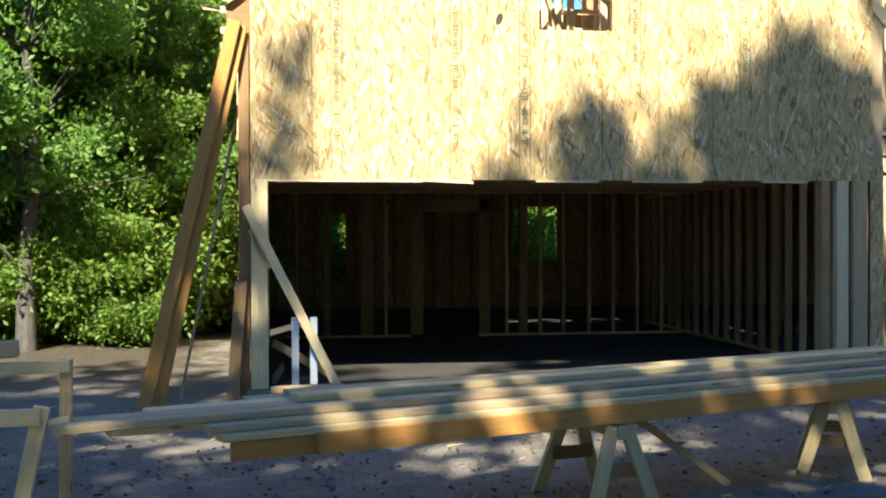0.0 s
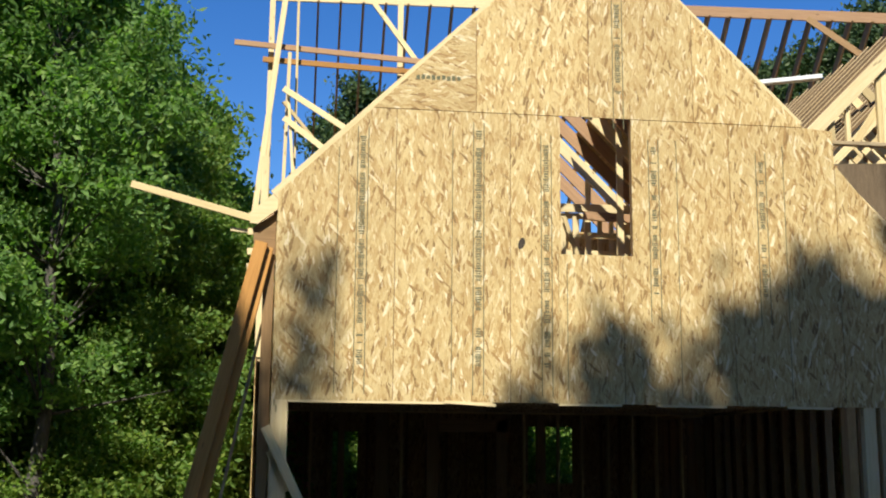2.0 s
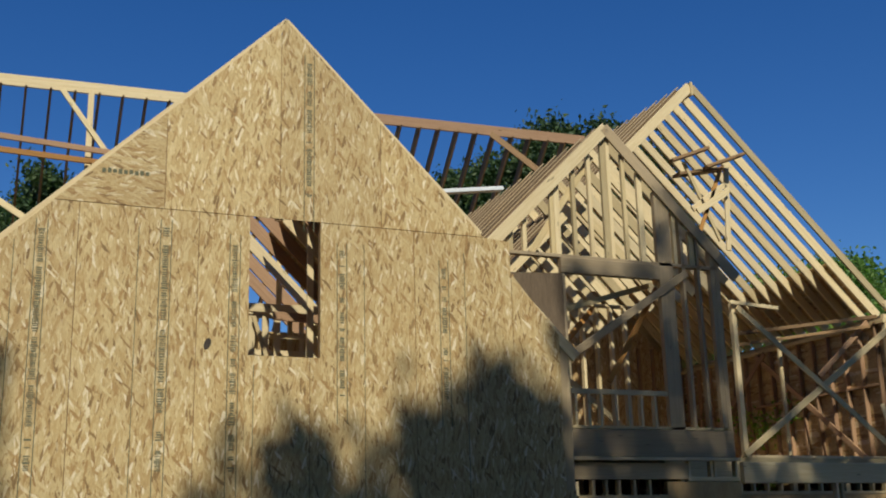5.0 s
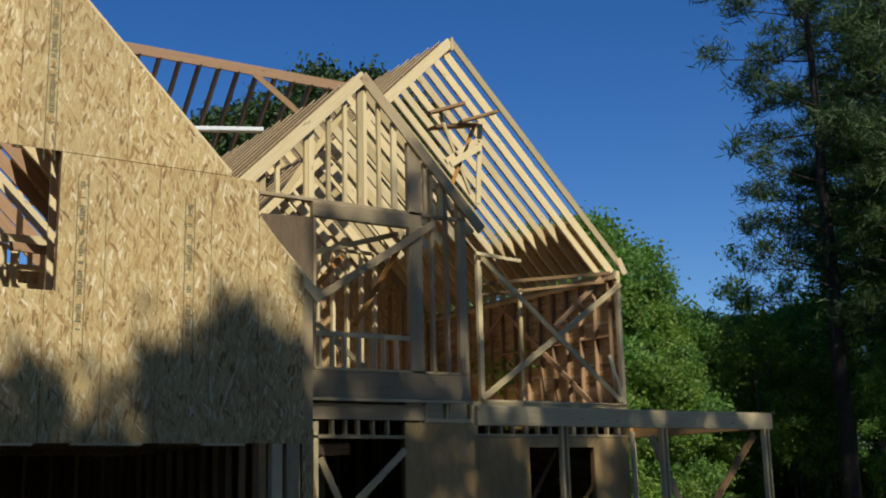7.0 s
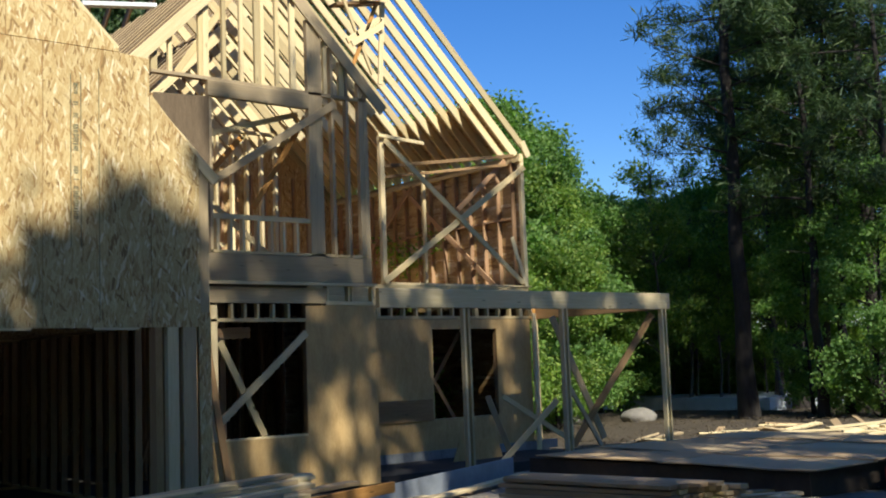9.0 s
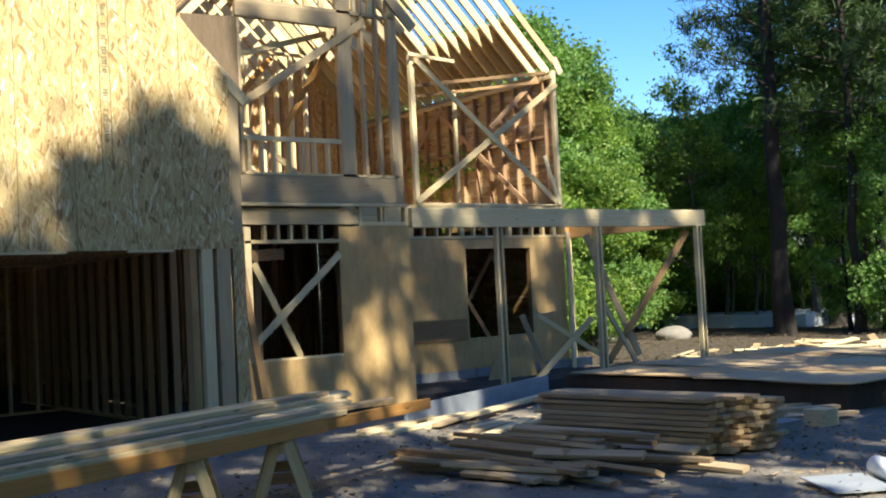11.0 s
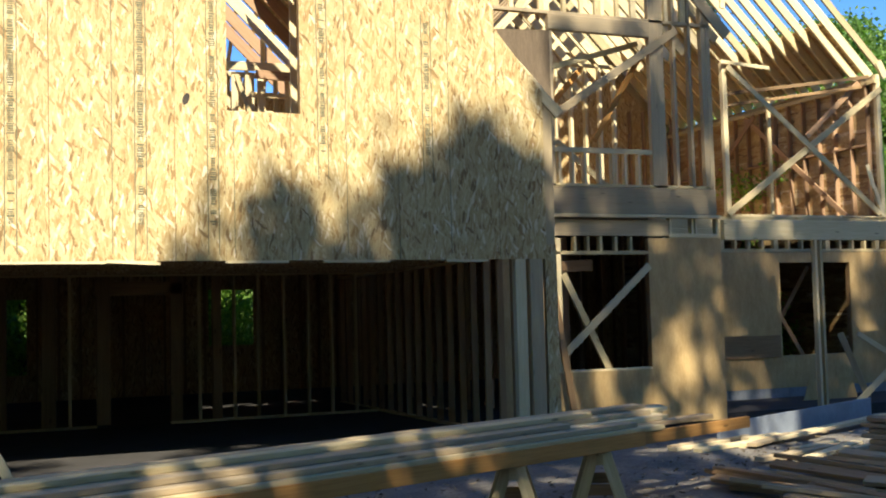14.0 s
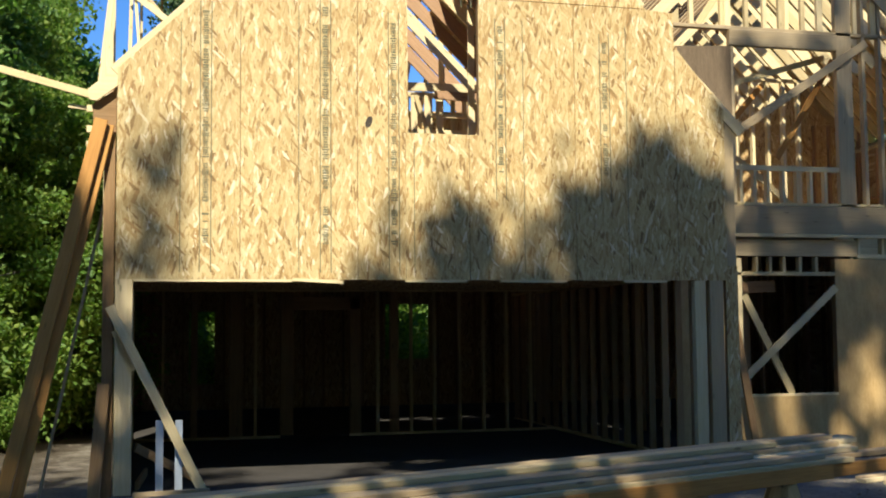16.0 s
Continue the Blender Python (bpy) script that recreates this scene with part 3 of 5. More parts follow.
for x, y in [(-0.36, 7.95), (1.95, 7.97), (6.4, 7.97)]:
    plank("ridge_post", (x, y, 2.97), (x, y, ridge_at(x).z - 0.05), 0.10, 0.04, mroof, PALE, (1, 0, 0))
plank("brace", (1.45, 7.93, ridge_at(1.5).z - 0.1), (2.5, 7.93, 8.25), 0.09, 0.038, mroof, PALE)
plank("brace", (9.75, 7.9, 9.85), (11.0, 7.3, 8.6), 0.12, 0.04, mroof, BROWN)
plank("tie", (-1.0, 7.80, 8.72), (2.6, 7.80, 8.52), 0.10, 0.04, mroof, RED)
plank("tie", (-0.5, 7.84, 8.44), (2.4, 7.84, 8.34), 0.10, 0.04, mroof, ORANGE)
plank("gable_stud", (-0.10, 7.7, 9.85), (-0.55, 7.5, 5.4), 0.10, 0.038, mroof, PALE, (1, 0, 0))
plank("gable_stud", (0.10, 7.7, 9.72), (0.12, 7.6, 5.0), 0.045, 0.038, mroof, PINE, (1, 0, 0))
plank("gable_stud", (-0.02, 7.3, 8.4), (-0.08, 7.2, 4.8), 0.06, 0.04, mroof, PALE, (1, 0, 0))
plank("gable_stud", (-0.02, 7.1, 7.6), (0.2, 7.0, 4.9), 0.05, 0.038, mroof, PALE, (1, 0, 0))
plank("end_post", (-0.30, 5.3, 2.97), (-0.30, 5.3, 6.0), 0.12, 0.09, mroof, PALE, (1, 0, 0))
plank("brace", (-0.10, 7.0, 7.65), (1.4, 6.6, 6.6), 0.10, 0.038, mroof, PALE)
plank("brace", (-0.08, 7.05, 7.15), (1.2, 6.7, 6.1), 0.10, 0.038, mroof, PALE)
plank("brace", (-0.10, 7.1, 7.45), (1.0, 7.4, 6.2), 0.06, 0.038, mroof, PINE)
plank("sky_plank", (8.1, 7.0, 8.15), (9.5, 7.0, 8.36), 0.16, 0.08, mroof, WHITE, (0, 1, 0), "white wrapped bundle on the rafters")

# ---- entry bay: gable, upper stud wall, lower wall ----
BY = 1.65
bay = thing("wall_entry", (9, BY, 0), "entry bay with bare upper studs over a strand board lower wall", "wall", "", "structure")
BX, BZ = 8.53, 7.62
OX0, OX1 = 7.80, 9.17
sheet("panel", [(OX1, -0.06), (10.38, -0.06), (10.38, 2.50), (OX1, 2.50)], BY, BY + 0.011, bay, PLY)
sheet("panel", [(6.86, -0.06), (OX1 - 0.004, -0.06), (OX1 - 0.004, 0.70), (6.86, 0.70)], BY, BY + 0.011, bay, PLY)
plank("sill", (6.86, BY + 0.05, 0.71), (OX1, BY + 0.05, 0.71), 0.09, 0.036, bay, PALE, (0, 1, 0))
sheet("panel", [(6.86, 0.70), (OX0 - 0.1, 0.70), (OX0 - 0.1, 2.5), (6.86, 2.5)], BY, BY + 0.011, bay, PLY)
plank("jamb", (OX0 - 0.05, BY + 0.05, 0.7), (OX0 - 0.05, BY + 0.05, 2.5), 0.10, 0.09, bay, PALE, (1, 0, 0))
plank("jamb", (OX1 + 0.02, BY + 0.06, 0.0), (OX1 + 0.02, BY + 0.06, 2.5), 0.04, 0.09, bay, BROWN, (1, 0, 0))
plank("lintel", (OX0 - 0.1, BY + 0.05, 2.30), (OX1 + 0.05, BY + 0.05, 2.30), 0.05, 0.09, bay, PINE)
for x in (8.02, 8.22, 8.42, 8.66, 8.9):
    plank("cripple", (x, BY + 0.05, 2.32), (x, BY + 0.05, 2.52), 0.04, 0.09, bay, PINE, (1, 0, 0))
plank("brace", (7.78, BY - 0.02, 0.93), (9.16, BY - 0.02, 2.12), 0.10, 0.03, bay, PALE)
plank("brace", (7.88, BY + 0.12, 2.02), (8.55, BY + 0.12, 0.72), 0.10, 0.03, bay, PINE)
plank("beam_end", (7.75, BY + 0.25, 2.12), (8.6, BY + 0.6, 2.16), 0.16, 0.05, bay, RED)
for x in (8.15, 8.32, 8.5):
    plank("stud", (x, BY + 1.2, 0.03), (x, BY + 1.2, 2.6), 0.10, 0.038, bay, RED, (1, 0, 0))
# rim and deck edge
# grey rims, post and header: the shade over the bay is in their colour
plank("rim_board", (6.86, BY + 0.02, 2.64), (9.52, BY + 0.02, 2.64), 0.22, 0.04, bay, GREY)
plank("rim_board", (6.86, BY + 0.0, 3.01), (10.32, BY + 0.0, 3.01), 0.36, 0.04, bay, GREY)
plank("ledger", (6.86, BY - 0.03, 2.80), (10.36, BY - 0.03, 2.80), 0.045, 0.09, bay, PALE)
plank("rim_sill", (9.52, BY + 0.05, 2.535), (10.38, BY + 0.05, 2.535), 0.06, 0.09, bay, PALE)
for x in (9.55, 9.92, 9.98, 10.34):
    plank("blocking", (x, BY + 0.05, 2.56), (x, BY + 0.05, 2.78), 0.04, 0.09, bay, PALE, (1, 0, 0))
# upper wall
plank("tall_post", (9.42, BY + 0.05, 3.19), (9.42, BY + 0.05, 6.65), 0.24, 0.09, bay, GREY, (1, 0, 0))
plank("header", (7.70, BY + 0.03, 5.43), (9.30, BY + 0.03, 5.43), 0.22, 0.09, bay, GREY)
# this panel's shade is in its dark colour
sheet("corner_panel", [(6.92, 3.2), (7.72, 3.2), (7.72, 5.31), (6.92, 5.27)], BY + 0.0, BY + 0.011, bay, SHADED_PLY)
plank("jamb", (7.74, BY + 0.05, 3.2), (7.74, BY + 0.05, 5.55), 0.05, 0.09, bay, GREY, (1, 0, 0))
plank("rail", (7.72, BY + 0.04, 3.70), (9.30, BY + 0.04, 3.70), 0.07, 0.04, bay, PALE)
plank("rail", (7.72, BY + 0.05, 3.22), (10.3, BY + 0.05, 3.22), 0.04, 0.09, bay, PINE)
for x in (7.83, 8.03, 8.22, 8.45, 8.66, 8.86, 9.08):
    plank("stud", (x, BY + 0.05, 3.23), (x, BY + 0.05, 3.67), 0.04, 0.09, bay, PALE, (1, 0, 0))
for x, top in ((9.72, 6.3), (9.98, 6.1), (10.22, 5.9), (10.30, 5.8)):
    plank("stud", (x, BY + 0.05, 3.19), (x, BY + 0.05, top), 0.08 if x > 10 else 0.05, 0.09, bay, GREY, (1, 0, 0))
plank("brace", (7.74, BY - 0.02, 4.15), (9.75, BY - 0.02, 5.45), 0.11, 0.03, bay, GREY)
plank("brace", (7.80, BY + 0.3, 4.85), (9.3, BY + 0.3, 5.30), 0.08, 0.03, bay, PINE)
plank("brace", (8.6, BY + 0.4, 3.9), (9.5, BY + 0.4, 5.3), 0.08, 0.03, bay, ORANGE)
# gable of the bay
# left rake pale as if sunlit, right rake grey as if shaded
plank("rake_board", (BX + 0.02, BY - 0.02, BZ - 0.09), (6.35, BY - 0.02, BZ - 0.09 - (BX - 6.35)), 0.17, 0.038, bay, PALE)
plank("rake_board", (BX - 0.02, BY - 0.02, BZ - 0.09), (10.62, BY - 0.02, BZ - 0.09 - (10.62 - BX)), 0.17, 0.038, bay, GREY)
for i, x in enumerate((6.95, 7.18, 7.62, 7.70, 7.98, 8.25, 8.50, 8.58, 8.82, 9.08, 9.35, 9.62, 9.9)):
    top = BZ - 0.15 - abs(x - BX)
    plank("gable_stud", (x, BY + 0.05, 5.56), (x, BY + 0.05, top), 0.06 if i % 3 else 0.09, 0.06, bay, PALE if i % 2 else PINE, (1, 0, 0))
plank("gable_plate", (6.9, BY + 0.05, 5.56), (10.3, BY + 0.05, 5.56), 0.05, 0.09, bay, GREY)
plank("brace", (7.3, BY + 0.1, 5.6), (8.35, BY + 0.1, 7.1), 0.09, 0.03, bay, PINE)
for i in range(15):
    y = BY + 0.25 + 0.40 * i
    # west-slope rafters coloured dark to carry the shade between them
    plank("rafter", (BX - 0.01, y, BZ - 0.10), (6.25, y, BZ - 0.10 - (BX - 6.25)), 0.13, 0.04, bay, SHADE_WOOD)
    # added thin batten standing in for the rafter's light-catching top edge
    plank("edge_batten", (BX - 0.01, y, BZ - 0.022), (6.25, y, BZ - 0.022 - (BX - 6.25)), 0.015, 0.042, bay, GREY)
    plank("rafter", (BX + 0.01, y, BZ - 0.10), (10.62, y, BZ - 0.10 - (10.62 - BX)), 0.15, 0.04, bay, PALE if i % 2 else PINE)
# strips closing the far side of the entry room: sunlit studs
for i in range(12):
    x = 7.3 + 0.27 * i
    plank("stud", (x, 4.2 + 0.02 * (i % 2), 2.97), (x, 4.2, 5.5), 0.05, 0.09, bay, PALE if i % 3 else PINE, (1, 0, 0))
for i in range(15):
    x = 6.95 + 0.235 * i
    plank("stud", (x, 6.3 + 0.05 * (i % 3), 2.97), (x, 6.3, 5.2 if i % 3 else 6.4), 0.06, 0.09, bay, PALE if i % 2 else PINE, (1, 0, 0))
bm = box(bmesh.new(), (6.75, 6.9, 2.97), (10.3, 6.911, 5.3))
part("panel", bm, OSB_RED, bay)
for z in (3.9, 5.2):
    plank("plate", (6.8, 6.22, z), (10.4, 6.22, z), 0.09, 0.04, bay, PALE)
plank("plate", (6.9, 4.2, 5.5), (10.6, 4.2, 5.5), 0.09, 0.05, bay, PINE, (0, 1, 0))
plank("brace", (7.4, 4.1, 3.0), (9.6, 4.1, 5.4), 0.09, 0.03, bay, ORANGE)
plank("brace", (10.0, 3.2, 3.0), (8.2, 3.2, 4.4), 0.09, 0.03, bay, PINE)
plank("leaning_board", (7.83, BY - 0.25, -0.1), (7.55, BY - 0.03, 2.4), 0.10, 0.03, bay, BROWN, (1, 0, 0))

# ---- east wing ----
XY = 3.35
wing = thing("wall_wing", (13, XY, 0), "wing wall with strand board below and X-braced open frame above", "wall", "", "structure")
A0, A1, B0, B1 = 12.80, 14.28, 0.70, 2.23
sheet("panel", [(10.3, 0.18), (A0, 0.18), (A0, 2.40), (10.3, 2.40)], XY, XY + 0.011, wing, PLY)
sheet("panel", [(A0, 0.18), (A1, 0.18), (A1, B0), (A0, B0)], XY, XY + 0.0113, wing, PLY)
sheet("panel", [(A1, 0.18), (15.12, 0.18), (15.12, 2.40), (A1, 2.40)], XY, XY + 0.011, wing, PLY)
sheet("panel", [(A0, B1), (A1, B1), (A1, 2.40), (A0, 2.40)], XY, XY + 0.0113, wing, PLY)
for x in (A0 - 0.03, A1 + 0.03, 13.62):
    plank("stud", (x, XY + 0.07, 0.2), (x, XY + 0.07, 2.4), 0.05, 0.09, wing, BROWN, (1, 0, 0))
plank("window_sill", (A0, XY + 0.06, B0 - 0.02), (A1, XY + 0.06, B0 - 0.02), 0.09, 0.036, wing, PINE, (0, 1, 0))
plank("plate", (10.3, XY + 0.05, 2.43), (15.15, XY + 0.05, 2.43), 0.05, 0.09, wing, PINE)
plank("plate", (10.3, XY + 0.05, 2.72), (15.15, XY + 0.05, 2.72), 0.14, 0.09, wing, PINE)
for i in range(18):
    x = 10.6 + 0.27 * i
    plank("cripple", (x, XY + 0.05, 2.45), (x, XY + 0.05, 2.65), 0.09 if i % 4 == 0 else 0.04, 0.09, wing, PINE, (1, 0, 0))
plank("rim_board", (10.3, XY + 0.03, 2.88), (15.15, XY + 0.03, 2.88), 0.20, 0.04, wing, PINE)
plank("brace", (14.1, 4.2, 0.4), (12.9, 4.2, 2.2), 0.08, 0.03, wing, RED)
plank("brace", (12.9, 4.3, 0.4), (14.2, 4.3, 2.2), 0.08, 0.03, wing, RED)
# brown board standing in for the porch beam's cast shadow on this wall
plank("ledger", (11.35, XY - 0.02, 0.86), (12.74, XY - 0.02, 0.86), 0.36, 0.03, wing, BROWN)
# upper frame with its X brace
for x in (11.86, 15.11):
    plank("corner_post", (x, XY + 0.05, 2.98), (x, XY + 0.05, 5.5), 0.09, 0.09, wing, PALE, (1, 0, 0))
plank("brace", (11.80, XY - 0.03, 3.02), (15.12, XY - 0.03, 5.24), 0.105, 0.03, wing, PINE)
plank("brace", (11.87, XY - 0.06, 5.42), (14.95, XY - 0.06, 3.05), 0.095, 0.03, wing, PINE)
plank("brace", (13.75, XY + 0.3, 4.40), (14.95, XY + 0.3, 5.40), 0.09, 0.03, wing, RED)
plank("plate", (11.8, XY + 0.05, 3.0), (15.15, XY + 0.05, 3.0), 0.04, 0.09, wing, PALE)
plank("tie", (11.9, XY + 0.12, 5.0), (15.0, XY + 0.12, 5.47), 0.06, 0.04, wing, BROWN)
plank("tie", (11.9, XY + 0.2, 4.82), (14.9, XY + 0.2, 5.30), 0.05, 0.04, wing, BROWN)
plank("prop", (13.2, XY + 0.6, 2.97), (13.2, XY + 0.6, 5.1), 0.06, 0.05, wing, PINE, (1, 0, 0))
plank("stick", (11.75, XY - 0.05, 5.50), (12.72, XY - 0.05, 5.45), 0.06, 0.03, wing, PALE)
plank("scrap", (14.75, XY - 0.02, 3.9), (15.05, XY + 0.02, 3.1), 0.10, 0.02, wing, PALE)
plank("scrap", (14.88, XY - 0.04, 3.5), (15.07, XY - 0.02, 3.0), 0.09, 0.02, wing, PALE)
plank("scrap", (14.1, XY - 0.1, 2.99), (14.9, XY - 0.3, 2.97), 0.09, 0.02, wing, PALE, (0, 1, 0))
# east wall seen from inside
ewall = thing("wall_wing_east", (15.1, 8, 0), "end wall of the wing, reddish board behind bare studs", "wall", "", "structure")
for i in range(7):
    bm = box(bmesh.new(), (15.12, XY + 0.02 + 1.23 * i, 0.1), (15.131, XY + 1.246 + 1.23 * i, 5.5))
    part("panel", bm, OSB_RED, ewall)
for i in range(21):
    plank("stud", (15.07, XY + 0.25 + 0.41 * i, 2.98), (15.07, XY + 0.25 + 0.41 * i, 5.35), 0.09, 0.038, ewall, RED, (1, 0, 0))
plank("top_plate", (15.07, XY, 5.38), (15.07, 12.0, 5.38), 0.09, 0.07, ewall, PINE, (1, 0, 0))
for i in range(7):
    plank("blocking", (15.07, XY + 0.3 + 1.2 * i, 4.3), (15.07, XY + 1.4 + 1.2 * i, 4.3), 0.09, 0.038, ewall, RED, (1, 0, 0))
plank("brace", (14.95, 4.0, 3.0), (14.95, 6.8, 5.3), 0.10, 0.03, ewall, RED)
plank("brace", (14.93, 9.5, 3.0), (14.93, 6.5, 5.3), 0.10, 0.03, ewall, RED)
# back partition of the upper wing room
for i in range(14):
    plank("stud", (10.4 + 0.36 * i, 9.6, 2.97), (10.4 + 0.36 * i, 9.6, 5.9), 0.05, 0.09, ewall, RED, (1, 0, 0))
sheet("panel", [(10.3, 2.97), (15.05, 2.97), (15.05, 5.40), (13.2, 7.15), (10.3, 7.15)], 9.66, 9.67, ewall, OSB_RED)
# wing roof
wroof = thing("roof_wing", (11.37, 7, 5), "steep wing roof of bare pine rafters against the sky", "roof", "", "structure")
CX, CZ = 11.37, 9.36
SL = (CZ - 5.62) / (15.22 - CX)
plank("ridge_board", (CX, XY - 0.05, CZ - 0.14), (CX, 12.2, CZ - 0.14), 0.24, 0.04, wroof, PINE)
for i in range(27):
    y = XY + 0.33 * i
    plank("rafter", (CX + 0.02, y, CZ - 0.10), (15.24, y, 5.53), 0.17 if i else 0.13, 0.04, wroof, PALE if i % 4 else PINE)
    # left rafters get the dark lumber too, shade as colour
    plank("rafter", (CX - 0.02, y, CZ - 0.10), (7.6, y, CZ - 0.10 - (CX - 7.6) * SL), 0.17, 0.04, wroof, SHADE_WOOD if i else PALE)
    if i:
        # same added strip: paints the bright upper edge of each rafter
        plank("edge_batten", (CX - 0.02, y, CZ + 0.025), (7.6, y, CZ + 0.025 - (CX - 7.6) * SL), 0.015, 0.042, wroof, GREY)
for row in range(2):
    u0, u1 = 15.26 - 0.86 * row, 14.408 - 0.86 * row
    for i in range(7):
        y0 = XY + 0.55 + 2.44 * row + 1.22 * i
        q = [(u0, 5.655 + (15.26 - u0) * SL), (u1, 5.655 + (15.26 - u1) * SL), (u1, 5.667 + (15.26 - u1) * SL), (u0, 5.667 + (15.26 - u0) * SL)]
        if y0 < 10.9:
            part("sheathing", prism(q, y0, y0 + 1.215), OSB_RED, wroof, "row of roof sheathing at the eave")
plank("rake_end", (15.10, XY - 0.02, 5.72), (15.25, XY - 0.02, 5.45), 0.14, 0.04, wroof, PALE)
sheet("gable_panel", [(7.7, 5.35), (15.05, 5.35), (CX, CZ - 0.35)], 12.0, 12.012, wroof, OSB_RED, "reddish board closing the rear gable")
# scaffold brackets at the gable
scaf = thing("roof_scaffold", (11.4, 3.2, 6.4), "small wooden work platform nailed to the roof framing", "scaffold")
plank("bracket_post", (11.75, 3.2, 6.35), (11.85, 3.2, 7.85), 0.09, 0.04, scaf, PALE, (1, 0, 0))
plank("bracket_arm", (11.1, 3.2, 7.0), (11.8, 3.2, 7.5), 0.10, 0.04, scaf, PALE)
plank("bracket_strut", (11.2, 3.2, 6.6), (11.75, 3.2, 7.8), 0.06, 0.04, scaf, ORANGE)
plank("bracket_strut", (11.0, 3.2, 7.8), (11.6, 3.2, 6.5), 0.06, 0.04, scaf, PINE)
plank("stay", (11.15, 3.14, 6.95), (11.78, 3.14, 7.35), 0.11, 0.03, scaf, PALE)
for a, b in (((10.75, 3.2, 7.80), (11.35, 3.0, 8.02)), ((11.35, 3.1, 7.72), (11.98, 2.9, 7.95)), ((10.9, 3.3, 7.60), (11.9, 3.3, 7.82))):
    plank("platform_board", a, b, 0.22, 0.05, scaf, BROWN, (0, 1, 0))

# block foundation of the wing
found = thing("wall_foundation", (13, XY, 0), "grey concrete block footing under the wing", "foundation", "", "structure")
for k in range(2):
    for i in range(13):
        bm = box(bmesh.new(), (-0.196, -0.095, -0.075), (0.196, 0.095, 0.075))
        part("block", bm, CONCRETE, found, "", Matrix.Translation((10.5 + 0.4 * i + 0.2 * (k % 2), XY + 0.09, -0.06 + 0.16 * k)))
slab("footing", (-0.05, -0.03, -0.4), (W + 0.05, 0.014, -0.012), CONCRETE, None, "raw concrete edge of the garage slab", "footing", "structure")

# ---- porch frame ----
porch = thing("porch_frame", (13.7, BY, 0), "porch frame of pine posts carrying a long beam", "porch frame")
plank("beam", (10.42, BY + 0.0, 2.62), (17.02, BY + 0.0, 2.62), 0.29, 0.09, porch, PALE, (0, 0, 1), "long pale timber beam")
plank("beam", (16.9, BY + 0.06, 2.60), (16.9, 5.2, 2.60), 0.24, 0.09, porch, BROWN)
plank("beam", (14.9, 5.0, 2.60), (16.9, 5.0, 2.60), 0.20, 0.05, porch, ORANGE)
for x in (12.10, 14.28, 16.85):
    for d in (-0.024, 0.024):
        plank("post", (x + d * 2, BY, -0.05), (x + d * 2, BY, 2.49), 0.045, 0.09, porch, PALE if d < 0 else PINE, (1, 0, 0))
plank("post", (15.15, XY - 0.08, -0.1), (15.15, XY - 0.08, 2.5), 0.09, 0.05, porch, PALE, (1, 0, 0))
plank("post", (16.85, 5.0, -0.05), (16.85, 5.0, 2.5), 0.09, 0.09, porch, PINE, (1, 0, 0))
plank("brace", (16.7, BY + 0.12, 2.4), (15.3, BY + 0.9, 0.1), 0.12, 0.04, porch, BROWN)
plank("brace", (14.3, BY + 0.05, 1.3), (15.6, BY + 0.4, -0.05), 0.10, 0.03, porch, GREY)
plank("brace", (13.55, BY + 0.8, 1.05), (14.8, BY + 0.5, 0.25), 0.08, 0.03, porch, PALE)
plank("brace", (13.3, BY + 0.7, -0.1), (14.35, BY + 0.3, 0.95), 0.10, 0.03, porch, PALE)
plank("brace", (13.65, BY + 1.3, 1.05), (13.95, BY + 1.0, -0.1), 0.10, 0.03, porch, GREY)
plank("brace", (15.0, BY + 1.0, 2.4), (15.9, BY + 0.7, 0.2), 0.12, 0.04, porch, GREY)
off = thing("board_offcut", (13, 2.7, 0), "triangular strand board offcut leaning on the footing", "board")
bm = prism([(12.55, -0.12), (13.75, -0.12), (13.6, 0.36), (12.75, 0.33)], 2.68, 2.692)
part("sheet", bm, PLY, off)
form = thing("form_board", (11, 0.4, 0), "long grey form board lying on edge beside the wall", "board")
plank("board", (8.6, -0.55, 0.02), (12.6, 1.25, 0.02), 0.26, 0.04, form, TARP)
form2 = thing("form_board", (11, 0.1, 0), "long pale board lying on the dirt", "board")
plank("board", (8.6, -1.0, -0.06), (12.4, 0.75, -0.06), 0.05, 0.14, form2, PALE)

# ---- loose lumber ----
lean = thing("leaning_boards", (-1, -0.25, -0.1), "two long brown planks leaning on the garage corner", "planks")
plank("plank", (-1.03, -0.28, -0.12), (-0.15, -0.04, 3.72), 0.13, 0.045, lean, ORANGE, (1, 0, 0.2))
plank("plank", (-0.90, -0.22, -0.12), (-0.08, 0.03, 3.68), 0.11, 0.045, lean, ORANGE, (1, 0, 0.2))
plank("plank", (-0.72, 0.1, -0.12), (-0.12, 0.15, 2.9), 0.03, 0.02, lean, GREY, (1, 0, 0.2))
plank("plank", (-0.19, -0.05, -0.12), (-0.10, 0.02, 1.1), 0.12, 0.03, lean, BROWN, (1, 0, 0.1))

brace = thing("corner_brace", (0.4, -0.06, 0), "diagonal pine brace nailed across the garage post", "brace")
plank("board", (-0.05, -0.03, 1.86), (0.86, -0.03, 0.02), 0.095, 0.036, brace, PALE)
plank("back_board", (0.0, 0.01, 1.62), (0.17, 0.01, 1.22), 0.07, 0.02, brace, PINE)
plank("foot_board", (0.19, -0.06, 0.0), (0.93, -0.10, 0.02), 0.07, 0.05, brace, GREY)
